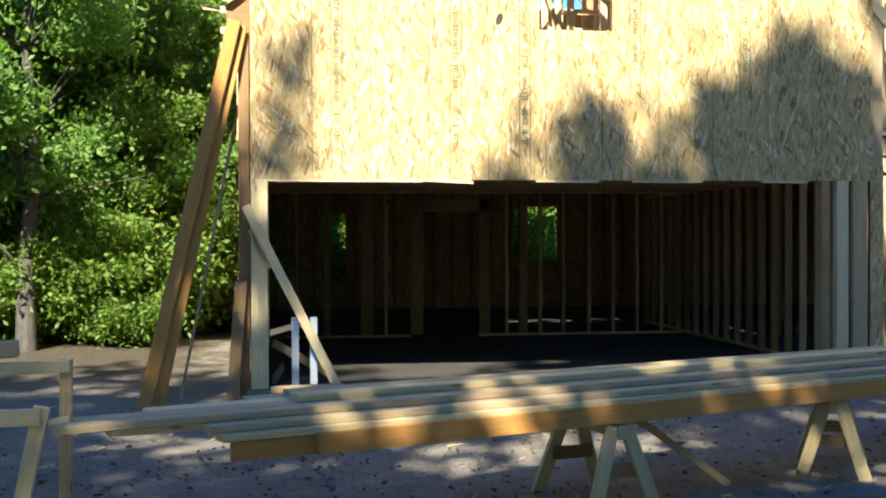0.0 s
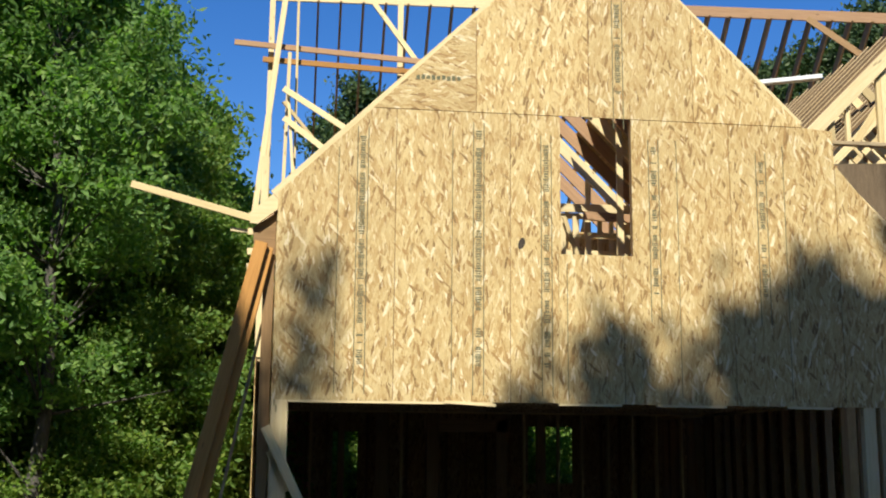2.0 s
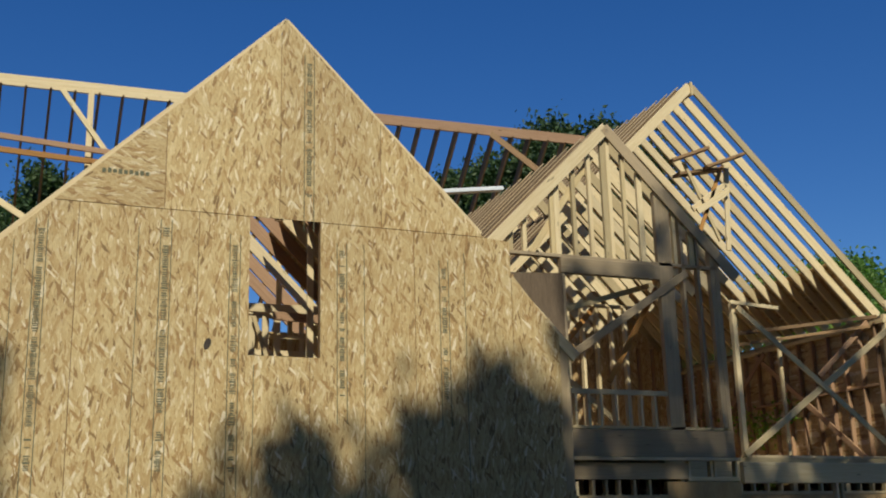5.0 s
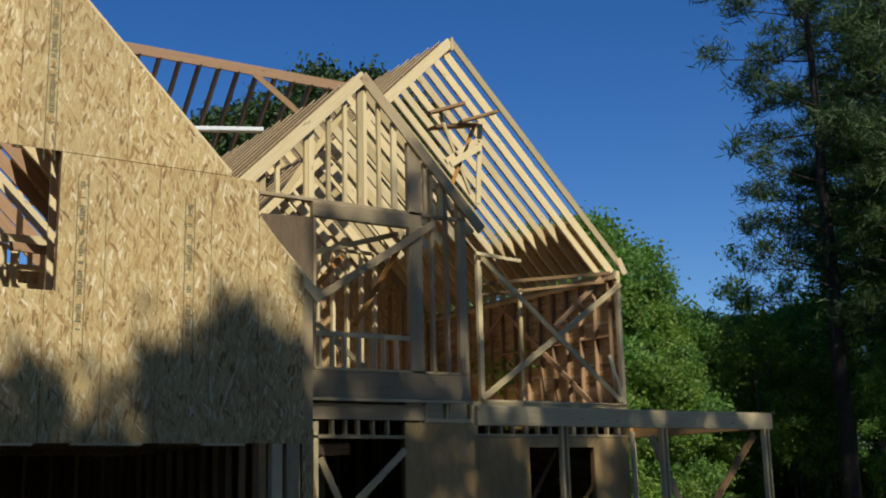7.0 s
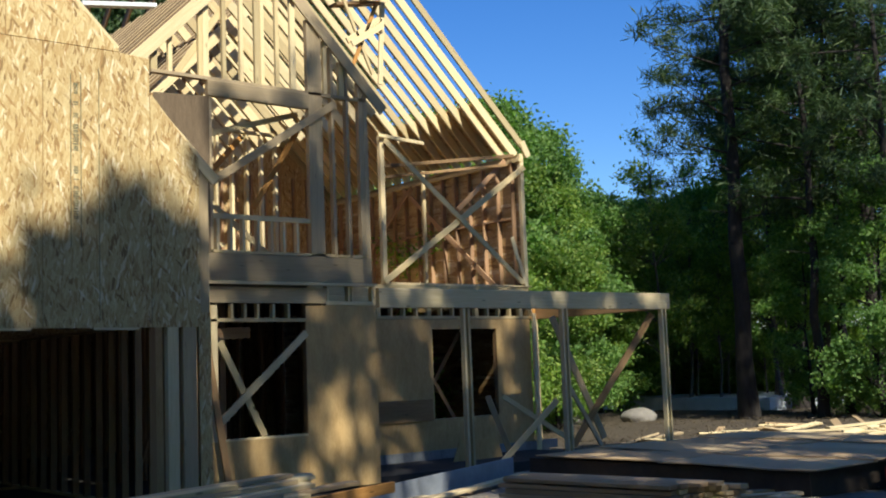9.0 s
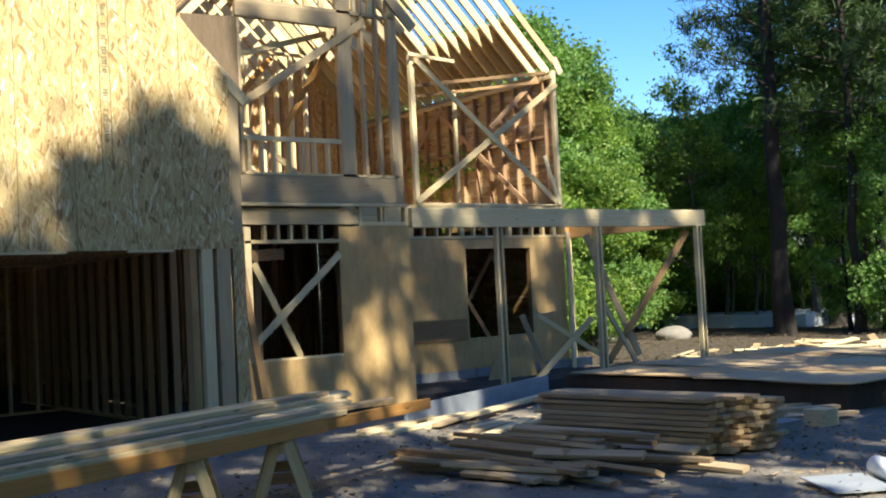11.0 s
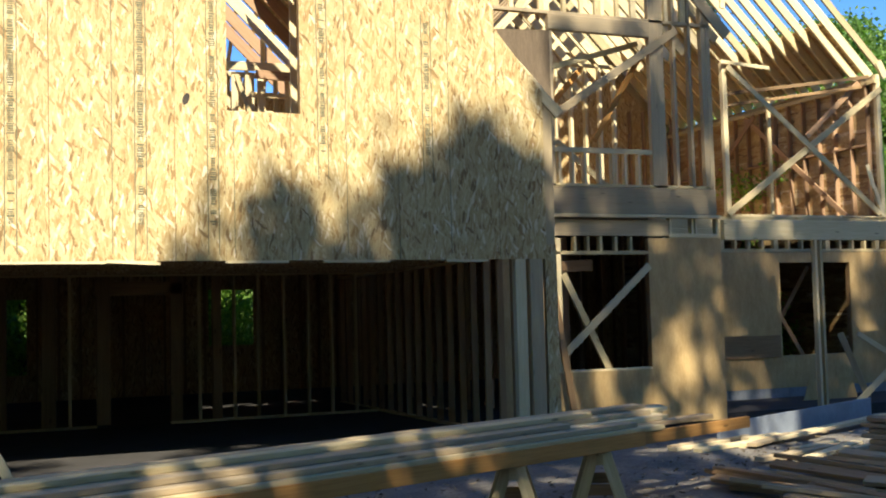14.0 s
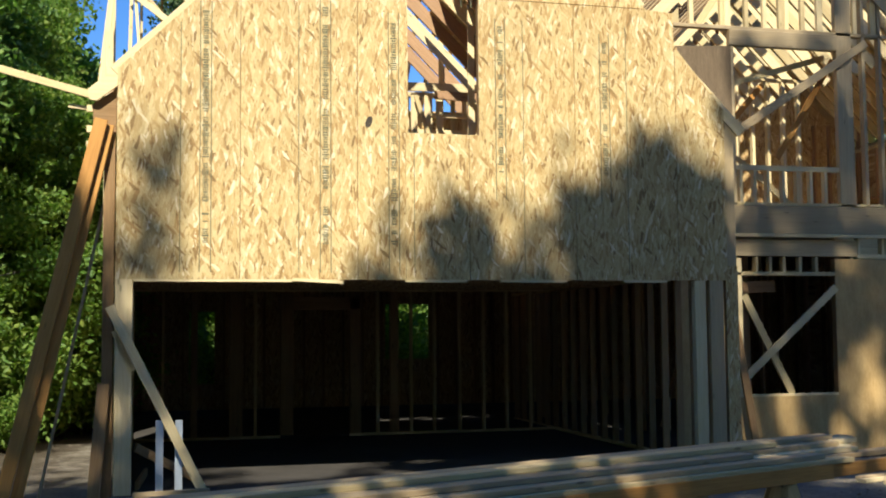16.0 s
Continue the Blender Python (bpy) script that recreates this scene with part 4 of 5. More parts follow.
for x in (0.44, 0.63):
    st = thing("stake", (x, 0.2, 0), "pale blue painted upright stake inside the opening", "stake", "stakes")
    plank("stake_body", (x, 0.2, 0.0), (x, 0.2, 0.71), 0.075, 0.036, st, PAINT, (1, 0, 0))
for a, b in (((0.2, 0.5, 0.42), (0.85, 0.9, 0.02)), ((0.22, 0.4, 0.04), (0.3, 1.6, 0.04))):
    sc = thing("scrap_board", (a[0], a[1], 0.02), "short scrap board lying on the garage floor", "board", "scraps")
    plank("board", a, b, 0.09, 0.04, sc, BROWN)

# long stack on two sawhorses
S0 = Vector((2.0, -4.70, 0))
SD = Vector((0.932, 0.362, 0)).normalized()
SN = Vector((-SD.y, SD.x, 0))


def sawhorse(c, ax, name_label):
    h = thing("sawhorse", (c.x, c.y, -0.12), name_label, "sawhorse", "sawhorses under the lumber")
    ax = Vector(ax).normalized()
    cr = Vector((-ax.y, ax.x, 0))
    for k in (-0.32, 0.32):
        e = c + ax * k
        for s in (-1, 1):
            foot = e + cr * (0.22 * s) + ax * (0.08 * (1 if k > 0 else -1))
            top = e + cr * (0.045 * s)
            plank("leg", (foot.x, foot.y, -0.15), (top.x, top.y, 0.40), 0.085, 0.038, h, PINE, cr)
        a, b = e - cr * 0.14, e + cr * 0.14
        plank("spreader", (a.x, a.y, 0.13), (b.x, b.y, 0.13), 0.085, 0.03, h, BROWN)
    a, b = c - ax * 0.36, c + ax * 0.36
    plank("top_rail", (a.x, a.y, 0.365), (b.x, b.y, 0.365), 0.085, 0.05, h, PINE)


sawhorse(Vector((2.28, -4.68, 0)), (0.2, -0.98, 0), "pine sawhorse with splayed legs holding up long lumber")
sawhorse(Vector((4.22, -3.98, 0)), (0.44, 0.90, 0), "pine sawhorse with splayed legs holding up long lumber")
sawhorse(Vector((5.15, -3.66, 0)), (0.49, 0.87, 0), "pine sawhorse with splayed legs holding up long lumber")


def stack_board(s0, s1, n, z, wide, thick, material, flat=True, skew=0.0, label="long weathered pine board on the sawhorse stack"):
    a = S0 + SD * s0 + SN * n
    b = S0 + SD * s1 + SN * (n + skew)
    t = thing("long_board", (a.x, a.y, z), label, "board", "long boards on the sawhorses")
    plank("board", (a.x, a.y, z), (b.x, b.y, z), wide, thick, t, material, SN if flat else (0, 0, 1))


Z0 = 0.418
stack_board(-2.2, 5.25, -0.37, Z0 + 0.052, 0.10, 0.04, ORANGE, False, 0.0, "orange-brown plank on edge under the stack")
stack_board(-1.75, 3.6, -0.41, Z0 + 0.058, 0.115, 0.035, ORANGE, False, 0.0, "orange-brown plank on edge under the stack")
stack_board(-1.6, 4.2, -0.05, Z0 + 0.052, 0.10, 0.04, BROWN, False, 0.0, "brown plank on edge under the stack")
stack_board(-1.2, 4.3, 0.22, Z0 + 0.052, 0.10, 0.04, BROWN, False, 0.0, "brown plank on edge under the stack")
z = Z0 + 0.104
layers = [
    [(-2.25, 3.9, -0.33), (-1.7, 4.9, -0.18), (-2.2, 4.0, -0.03), (-2.0, 4.2, 0.12), (-2.1, 4.4, 0.26)],
    [(-2.30, 3.6, -0.27), (-2.75, 4.3, -0.12), (-2.3, 4.4, 0.03), (-2.5, 4.6, 0.18)],
    [(-3.02, 2.9, -0.16), (-2.9, 4.2, -0.01), (-2.5, 4.6, 0.13), (-1.9, 4.75, 0.27)],
    [(-1.71, 3.4, 0.02), (-1.69, 4.3, 0.17)],
]
for row in layers:
    z += 0.020
    for s0, s1, n in row:
        stack_board(s0, s1, n, z, 0.14, 0.038, rng.choice((GREY, GREY, TAN, PALE, PINE)), True, rng.uniform(-0.02, 0.03))
    z += 0.020
loose = thing("loose_board", (3, -4, 0), "thin board slanting down from the sawhorse to the dirt", "board")
plank("board", (2.62, -4.35, 0.36), (3.27, -4.42, -0.11), 0.05, 0.03, loose, PINE)

# frame of bare boards at the edge of the yard
fr = thing("batter_frame", (-0.9, -5.3, -0.12), "rough upright frame knocked together from pale boards", "frame")
plank("post", (-0.815, -5.3, 0.895), (-0.825, -5.3, -0.14), 0.065, 0.04, fr, GREY, (1, 0, 0))
plank("rail", (-2.0, -5.33, 0.83), (-0.79, -5.33, 0.86), 0.065, 0.04, fr, PALE)
plank("post", (-0.93, -5.36, 0.65), (-1.10, -5.36, -0.14), 0.085, 0.04, fr, PALE, (1, 0, 0))
plank("rail", (-2.0, -5.40, 0.59), (-0.93, -5.40, 0.60), 0.09, 0.04, fr, PALE)
plank("end_block", (-1.6, -5.25, 0.93), (-1.07, -5.30, 0.955), 0.09, 0.09, fr, PINE)
plank("side_rail", (-0.90, -5.36, 0.56), (-0.80, -5.30, 0.58), 0.03, 0.03, fr, PALE)

# neat pile of short boards
P0 = Vector((8.52, -3.05, -0.1))
PD = Vector((0.15, -0.99, 0)).normalized()
PN = Vector((PD.y * -1, PD.x, 0))
for k in range(10):
    for j in range(4 if k == 9 else 6):
        a = P0 + PD * rng.uniform(-0.07, 0.08) + PN * (0.15 * j + rng.uniform(-0.02, 0.02))
        b = P0 + PD * (2.02 + 0.05 * j + rng.uniform(-0.08, 0.05)) + PN * (0.15 * j + rng.uniform(-0.03, 0.03))
        zz = -0.07 + 0.052 * k + rng.uniform(0, 0.004)
        t = thing("stacked_board", (a.x, a.y, zz), "short pine board in a neat stacked pile", "board", "stacked boards")
        plank("board", (a.x, a.y, zz), (b.x, b.y, zz), 0.14, rng.uniform(0.036, 0.047), t, GREY if j > 3 else rng.choice((PINE, TAN, TAN, TAN, GREY)), PN + Vector((0, 0, rng.uniform(-0.05, 0.05))))
# tumbled boards before it
for i in range(46):
    u, v = rng.uniform(0, 1), rng.uniform(0, 1)
    c = Vector((6.75 + 1.65 * u, -3.3 - 1.5 * v - 0.3 * u, 0))
    d = (PD + PN * rng.uniform(-0.25, 0.25)).normalized()
    ln = rng.uniform(0.7, 1.7)
    hump = 0.26 * math.exp(-((u - 0.65) ** 2 + (v - 0.45) ** 2) * 5)
    z0 = -0.07 + hump * rng.random()
    a, b = c - d * ln / 2, c + d * ln / 2
    t = thing("tumbled_board", (a.x, a.y, z0), "short rough board in a tumbled heap on the dirt", "board", "tumbled boards")
    plank("board", (a.x, a.y, z0 + rng.uniform(-0.02, 0.05)), (b.x, b.y, z0 + rng.uniform(-0.02, 0.04)), 0.11, 0.04, t, rng.choice((GREY, TAN, BROWN, BROWN)), (PN + Vector((0, 0, rng.uniform(-0.5, 0.5)))))
for i in range(14):
    c = Vector((rng.uniform(8.2, 10.4), rng.uniform(-2.0, -0.4), -0.06 + 0.03 * rng.random()))
    ang = rng.uniform(0.2, 0.6)
    d = Vector((math.cos(ang), math.sin(ang), 0))
    ln = rng.uniform(0.6, 2.0)
    t = thing("loose_board", tuple(c), "pale board lying loose on the dirt", "board", "loose boards by the entry")
    plank("board", tuple(c - d * ln / 2), tuple(c + d * ln / 2), 0.12, 0.04, t, PALE if rng.random() < 0.5 else GREY, (-d.y, d.x, 0))
for i in range(5):
    c = Vector((10.3 + 0.5 * i * rng.random(), -3.9 + 0.35 * i, -0.05 + 0.03 * (i % 2)))
    t = thing("loose_board", tuple(c), "board lying behind the stacked pile", "board", "loose boards behind the pile")
    plank("board", tuple(c - PD * 0.2), tuple(c + Vector((1.6, -0.6, 0))), 0.15, 0.04, t, GREY, (0.4, 1, 0))
blk = slab("block", (10.1, -4.8, -0.13), (10.5, -4.4, 0.04), CONCRETE, None, "grey concrete block on the dirt", "block")
blk2 = slab("wood_block", (11.15, -4.6, -0.13), (11.42, -4.35, 0.05), PALE, None, "squared pale timber offcut", "wood block")

# low platform of sheets
pf = thing("sheet_platform", (14, -2, 0), "low dark-sided platform topped with plywood sheets", "platform")
bm = box(bmesh.new(), (12.3, -4.15, -0.13), (18.0, 0.55, 0.19))
part("base", bm, DARKSIDE, pf, "dark side boards")
for i in range(4):
    for j in range(2):
        x0, y0 = 12.2 + 1.25 * i + 0.03 * j, -4.3 + 2.3 * j
        bm = bmesh.new()
        n = 5
        lo, hi = [], []
        for a in range(n):
            for b in range(n):
                zz = 0.20 + 0.025 * noise.noise((i + a * 0.5, j * 3 + b * 0.5, 2)) + 0.02 * (i % 2) + 0.01 * j + 0.02
                p = (x0 + 1.35 * a / (n - 1), y0 + 2.33 * b / (n - 1))
                lo.append(bm.verts.new((*p, zz)))
                hi.append(bm.verts.new((*p, zz + 0.018)))
        for a in range(n - 1):
            for b in range(n - 1):
                q = [a * n + b, (a + 1) * n + b, (a + 1) * n + b + 1, a * n + b + 1]
                bm.faces.new([hi[k] for k in q])
                bm.faces.new([lo[k] for k in q[::-1]])
        rim = [b for b in range(n)] + [a * n + n - 1 for a in range(1, n)] + [(n - 1) * n + b for b in range(n - 2, -1, -1)] + [a * n for a in range(n - 2, 0, -1)]
        for k in range(len(rim)):
            p, q = rim[k], rim[(k + 1) % len(rim)]
            bm.faces.new((lo[p], lo[q], hi[q], hi[p]))
        bmesh.ops.recalc_face_normals(bm, faces=bm.faces)
        part("plywood_sheet", bm, TAN if (i + j) % 2 else GREY, pf, "warped plywood sheet")
rb = thing("red_bin", (14.9, -5.2, -0.1), "low red metal bin behind the platform", "bin")
part("body", box(bmesh.new(), (13.6, -5.6, -0.12), (15.4, -4.35, 0.16)), REDMETAL, rb)
roll = thing("wrap_roll", (8.2, -6.5, -0.05), "white roll of house wrap lying on the dirt", "roll")
bm = bmesh.new()
bmesh.ops.create_cone(bm, cap_ends=True, segments=20, radius1=0.085, radius2=0.085, depth=0.5)
part("roll_body", bm, WHITE, roll, "", pose(8.55, -6.92, -0.02, 90, 0, -35), True)
bm = box(bmesh.new(), (-0.25, -0.3, -0.006), (0.25, 0.3, 0.006))
part("loose_end", bm, TARP, roll, "", pose(8.25, -6.75, -0.085, 2, 0, -30))

# heap of scrap timber near the trees
for i in range(80):
    c = Vector((rng.uniform(18.0, 25), rng.uniform(-3.5, 4.5), 0))
    c.z = -0.11 + 0.36 * rng.random() ** 1.5 * math.exp(-((c.x - 21.5) / 2.6) ** 2 - ((c.y + 0.2) / 2.4) ** 2)
    ang = rng.uniform(-0.5, 0.9)
    d = Vector((math.cos(ang), math.sin(ang), rng.uniform(-0.12, 0.12)))
    ln = rng.uniform(0.8, 3.2)
    t = thing("scrap_timber", tuple(c), "scrap timber in a heap under the trees", "board", "scrap heap")
    plank("board", tuple(c - d * ln / 2), tuple(c + d * ln / 2), rng.uniform(0.08, 0.18), 0.04, t, rng.choice((PALE, PALE, GREY, TAN)), (-d.y, d.x, rng.uniform(-0.3, 0.3)))


def rock(c, r, label):
    bm = bmesh.new()
    bmesh.ops.create_icosphere(bm, subdivisions=3, radius=r)
    for v in bm.verts:
        v.co *= 1 + 0.25 * noise.noise(v.co * (1.6 / r) + Vector(c))
        v.co.z *= 0.55
    t = new("boulder", mesh_of(bm, "boulder", STONE, True))
    t.location = c
    tagged(t, label, "boulder")


rock((25.2, 9.6, -0.05), 0.5, "pale boulder beside the far slab")
rock((23.5, 10.6, -0.05), 0.35, "tan boulder beside the far slab")
slab("far_slab", (30.6, 9.0, -0.2), (40, 18, 0.28), SLAB, None, "pale concrete slab of a neighbouring foundation", "slab", "structure")

# twigs and chips strewn on the dirt
bm = bmesh.new()
for i in range(1500):
    x, y = rng.uniform(-3.5, 15), rng.uniform(-7.5, -0.2)
    ln, w, a = rng.uniform(0.02, 0.14), rng.uniform(0.003, 0.011), rng.uniform(0, 3.2)
    dx, dy = math.cos(a) * ln / 2, math.sin(a) * ln / 2
    ex, ey = -math.sin(a) * w / 2, math.cos(a) * w / 2
    zz = -0.094 + rng.uniform(-0.012, 0.012)
    vs = [bm.verts.new(p) for p in ((x - dx - ex, y - dy - ey, zz), (x + dx - ex, y + dy - ey, zz + 0.01), (x + dx + ex, y + dy + ey, zz + 0.014), (x - dx + ex, y - dy + ey, zz + 0.006), (x, y, zz - 0.006))]
    bm.faces.new(vs[:4])
    for k in range(4):
        bm.faces.new((vs[k], vs[(k + 1) % 4], vs[4]))
tagged(part("wood_chips", bm, GREY, None), "wood chips and twigs strewn on the dirt", "debris", "", "stuff")

# ---- trees ----
def limb(bm, a, b, r0, r1, sides=7):
    a, b = Vector(a), Vector(b)
    x = (b - a).normalized()
    u = x.orthogonal().normalized()
    v = x.cross(u)
    ring = []
    for c, r in ((a, r0), (b, r1)):
        ring.append([bm.verts.new(c + (u * math.cos(k * math.tau / sides) + v * math.sin(k * math.tau / sides)) * r) for k in range(sides)])
    for k in range(sides):
        j = (k + 1) % sides
        bm.faces.new((ring[0][k], ring[0][j], ring[1][j], ring[1][k]))


def leaves(centres, radii, count, size, seed, long=1.5, droop=0.0):
    """Many small folded leaves scattered through clumps."""
    g = np.random.default_rng(seed)
    centres, radii = np.array(centres, float), np.array(radii, float)
    w = radii ** 2
    pick = g.choice(len(centres), count, p=w / w.sum())
    d = g.normal(size=(count, 3))
    pos = centres[pick] + d * (radii[pick] * 0.62)[:, None] * np.array([1, 1, 0.7])
    ax = g.normal(size=(count, 3))
    ax[:, 2] -= droop
    ax /= np.linalg.norm(ax, axis=1)[:, None]
    ot = np.cross(ax, g.normal(size=(count, 3)))
    ot /= np.linalg.norm(ot, axis=1)[:, None]
    nn = np.cross(ax, ot)
    s = size * g.uniform(0.6, 1.4, count)[:, None]
    p0, p2 = pos - ax * s * long / 2, pos + ax * s * long / 2
    p1, p3 = pos + ot * s * 0.42 + nn * s * 0.14, pos - ot * s * 0.42 + nn * s * 0.14
    verts = np.stack([p0, p1, p2, p3], 1).reshape(-1, 3)
    i = np.arange(count)[:, None] * 4
    faces = np.concatenate([np.stack([i + 0, i + 1, i + 2], 2).reshape(-1, 3), np.stack([i + 0, i + 2, i + 3], 2).reshape(-1, 3)])
    return verts, faces


def leaf_mesh(name, data, material):
    me = bpy.data.meshes.new(name)
    me.from_pydata(data[0].tolist(), [], data[1].tolist())
    me.materials.append(material)
    return me


def broadleaf(name, height, spread, low, seed, material, bark, count, leaf, label, trunk_r=0.16):
    """A leafy tree at the origin: bent tapered trunk, limbs, crown of leaf clumps."""
    r = random.Random(seed)
    t = thing(name, (0, 0, 0), label, "tree", "trees of the wood")
    bm = bmesh.new()
    p, pr = Vector((0, 0, -0.15)), trunk_r
    spine = [p]
    n = 9
    for k in range(1, n + 1):
        q = Vector((spine[-1].x + r.uniform(-0.16, 0.16), spine[-1].y + r.uniform(-0.16, 0.16), height * 0.94 * k / n))
        limb(bm, spine[-1], q, trunk_r * (1 - 0.92 * (k - 1) / n) * (1.25 if k == 1 else 1), trunk_r * (1 - 0.92 * k / n))
        spine.append(q)
    cs, rs = [], []
    for k in range(int(40 + 2.2 * height)):
        f = r.uniform(low, 1.0)
        base = spine[min(n, int(f * n))]
        ang = r.uniform(0, math.tau)
        shape = math.sin(min(1, (1 - f) / (1 - low) + 0.12) * math.pi * 0.62) if f > low else 0.6
        out = spread * shape * r.uniform(0.35, 1.0)
        tip = Vector((base.x + math.cos(ang) * out, base.y + math.sin(ang) * out, f * height + out * r.uniform(0.05, 0.4)))
        limb(bm, base, tip, max(0.010, trunk_r * 0.24 * (1 - f * 0.75)), 0.007, 5)
        cs.append(tip)
        rs.append(r.uniform(0.45, 1.0) * (0.13 * spread + 0.26))
        if out > spread * 0.4:
            cs.append(base.lerp(tip, 0.6) + Vector((r.uniform(-.3, .3), r.uniform(-.3, .3), r.uniform(-.1, .4))))
            rs.append(r.uniform(0.4, 0.9) * (0.12 * spread + 0.2))
    part("trunk", bm, bark, t, "", None, True)
    ob = new("crown", leaf_mesh("crown", leaves(cs, rs, count, leaf, seed, 1.6), material))
    attach(ob, Matrix.Identity(4), t)
    return t


def pine(name, height, seed, label, count=9000, trunk_r=0.2, low=0.45, spread=2.6, needle=0.16):
    r = random.Random(seed)
    t = thing(name, (0, 0, 0), label, "pine tree", "pines of the wood")
    bm = bmesh.new()
    spine = [Vector((0, 0, -0.2))]
    n = 12
    for k in range(1, n + 1):
        q = Vector((0.05 * height * 0.1 * k / n + r.uniform(-0.07, 0.07), r.uniform(-0.07, 0.07), height * k / n))
        limb(bm, spine[-1], q, trunk_r * (1 - 0.9 * (k - 1) / n) * (1.3 if k == 1 else 1), trunk_r * (1 - 0.9 * k / n), 9)
        spine.append(q)
    cs, rs = [], []
    for k in range(46):
        f = low + (1 - low) * (k / 46) ** 0.9
        base = Vector((spine[min(n, int(f * n))].x, spine[min(n, int(f * n))].y, f * height))
        ang = k * 2.4 + r.uniform(-0.5, 0.5)
        out = spread * (0.35 + 0.75 * math.sin(math.pi * min(1.0, (1 - f) / (1 - low) * 0.75 + 0.12))) * r.uniform(0.5, 1.0)
        tip = base + Vector((math.cos(ang) * out, math.sin(ang) * out, out * r.uniform(-0.15, 0.3)))
        limb(bm, base, tip, 0.045 * (1.3 - f), 0.01, 5)
        for q in (0.55, 0.8, 1.0):
            if r.random() < 0.85:
                cs.append(base.lerp(tip, q) + Vector((r.uniform(-.25, .25), r.uniform(-.25, .25), r.uniform(0, .25))))
                rs.append(r.uniform(0.22, 0.48))
    for k in range(7):                                   # dead stubs on the lower trunk
        z = height * r.uniform(0.15, low)
        ang = r.uniform(0, math.tau)
        limb(bm, (0, 0, z), (math.cos(ang) * 0.8, math.sin(ang) * 0.8, z + 0.15), 0.025, 0.006, 4)
    part("trunk", bm, BARK, t, "", None, True)
    ob = new("crown", leaf_mesh("crown", leaves(cs, rs, count, needle, seed, 8.0), NEEDLE))
    attach(ob, Matrix.Identity(4), t)
    return t


def place(model, x, y, scale=1.0, turn=0.0, z=-0.1):
    k = scale / model.scale[0]
    return copy_thing(model, pose(x, y, z, 0, 0, turn) @ Matrix.Diagonal((k, k, k, 1)))


def set_at(model, x, y, turn=0.0, scale=1.0):
    model.matrix_basis = pose(x, y, -0.1, 0, 0, turn) @ Matrix.Diagonal((scale, scale, scale, 1))


tall = broadleaf("broadleaf_tree", 15, 3.6, 0.14, 11, LEAF, PALEBARK, 40000, 0.105, "tall leafy green tree with a pale mottled trunk", 0.19)
mid = broadleaf("broadleaf_tree", 9.5, 2.7, 0.06, 12, LEAF_YELLOW, BARK, 23000, 0.10, "leafy yellow-green tree at the wood's edge", 0.10)
full = broadleaf("broadleaf_tree", 11, 3.2, 0.04, 13, LEAF, BARK, 31000, 0.11, "dense green leafy tree at the wood's edge", 0.13)
thin = broadleaf("broadleaf_tree", 12, 2.0, 0.28, 14, LEAF_YELLOW, PALEBARK, 8000, 0.10, "slender tree with thin yellowing leaves", 0.09)
bush = broadleaf("shrub", 2.6, 1.5, 0.02, 15, LEAF_YELLOW, BARK, 11000, 0.075, "leafy green shrub on the ground", 0.035)
pine_a = pine("pine_tree", 19, 21, "tall dark pine with a bare lower trunk", 17000, 0.26, 0.36, 3.2, 0.042)
pine_b = pine("pine_tree", 16, 22, "slim dark pine with sparse needles", 12000, 0.14, 0.34, 2.6, 0.04)


def polar(az, dist):
    return 0.65 + dist * math.sin(radians(az)), -11.7 + dist * math.cos(radians(az))


def grove(model, spots):
    """Copies at bearings and distances from the yard; the model itself takes the first spot."""
    for k, (az, dist, s) in enumerate(spots):
        x, y = polar(az, dist)
        place(model, x, y, s, (az * 37 + dist * 11) % 360)


# wood to the west
set_at(tall, -3.4, 5.5, 0, 0.70)
for x, y, s, a in [(-4.2, 8.6, 0.72, 80), (-5.6, 7.0, 0.95, 150), (-5.4, 10.5, 1.0, 30), (-8.2, 8.0, 1.1, 210), (-7.4, 12.0, 1.15, 5)]:
    place(tall, x, y, s, a)
set_at(full, -3.9, 9.8, 0, 0.85)
for x, y, s, a in [(-1.7, 14.2, 0.72, 70), (-3.6, 12.5, 0.9, 190), (-6.4, 9.8, 1.0, 20), (-5.0, 13.2, 1.0, 260), (-9, 9.5, 1.1, 130), (-0.8, 18, 0.66, 15), (2.5, 22, 0.6, 40), (5.5, 23, 0.62, 10), (9, 22, 0.6, 99)]:
    place(full, x, y, s, a)
set_at(mid, -2.6, 9.2, 40, 0.74)
for x, y, s, a in [(-1.7, 11.4, 0.74, 10), (-4.3, 7.6, 0.8, 100), (-2.6, 12.5, 0.95, 200), (-6.2, 8.2, 0.9, 310), (-1.1, 13.6, 0.66, 77), (-0.9, 16.0, 0.7, 130), (0.8, 19, 0.55, 30), (4, 19, 0.55, 330), (7, 18.5, 0.55, 230)]:
    place(mid, x, y, s, a)
set_at(bush, -1.9, 7.6)
for i in range(34):
    y = rng.uniform(6.4, 10.5)
    place(bush, rng.uniform(-7.5, -0.75), y, rng.uniform(0.5, 1.05), rng.uniform(0, 360))
# tall crowns behind the house
crown_tall = broadleaf("broadleaf_tree", 15, 3.6, 0.3, 41, NEEDLE, BARK, 26000, 0.13, "tall dark crowned tree far behind the house", 0.2)
set_at(crown_tall, *polar(4.2, 52), 10, 1.1)
grove(crown_tall, [(3.0, 47, 1.12), (5.2, 50, 1.1), (21.5, 46, 1.12), (24.5, 47, 1.18), (28.0, 47, 1.24), (30.0, 48, 1.32), (33, 50, 1.25)])
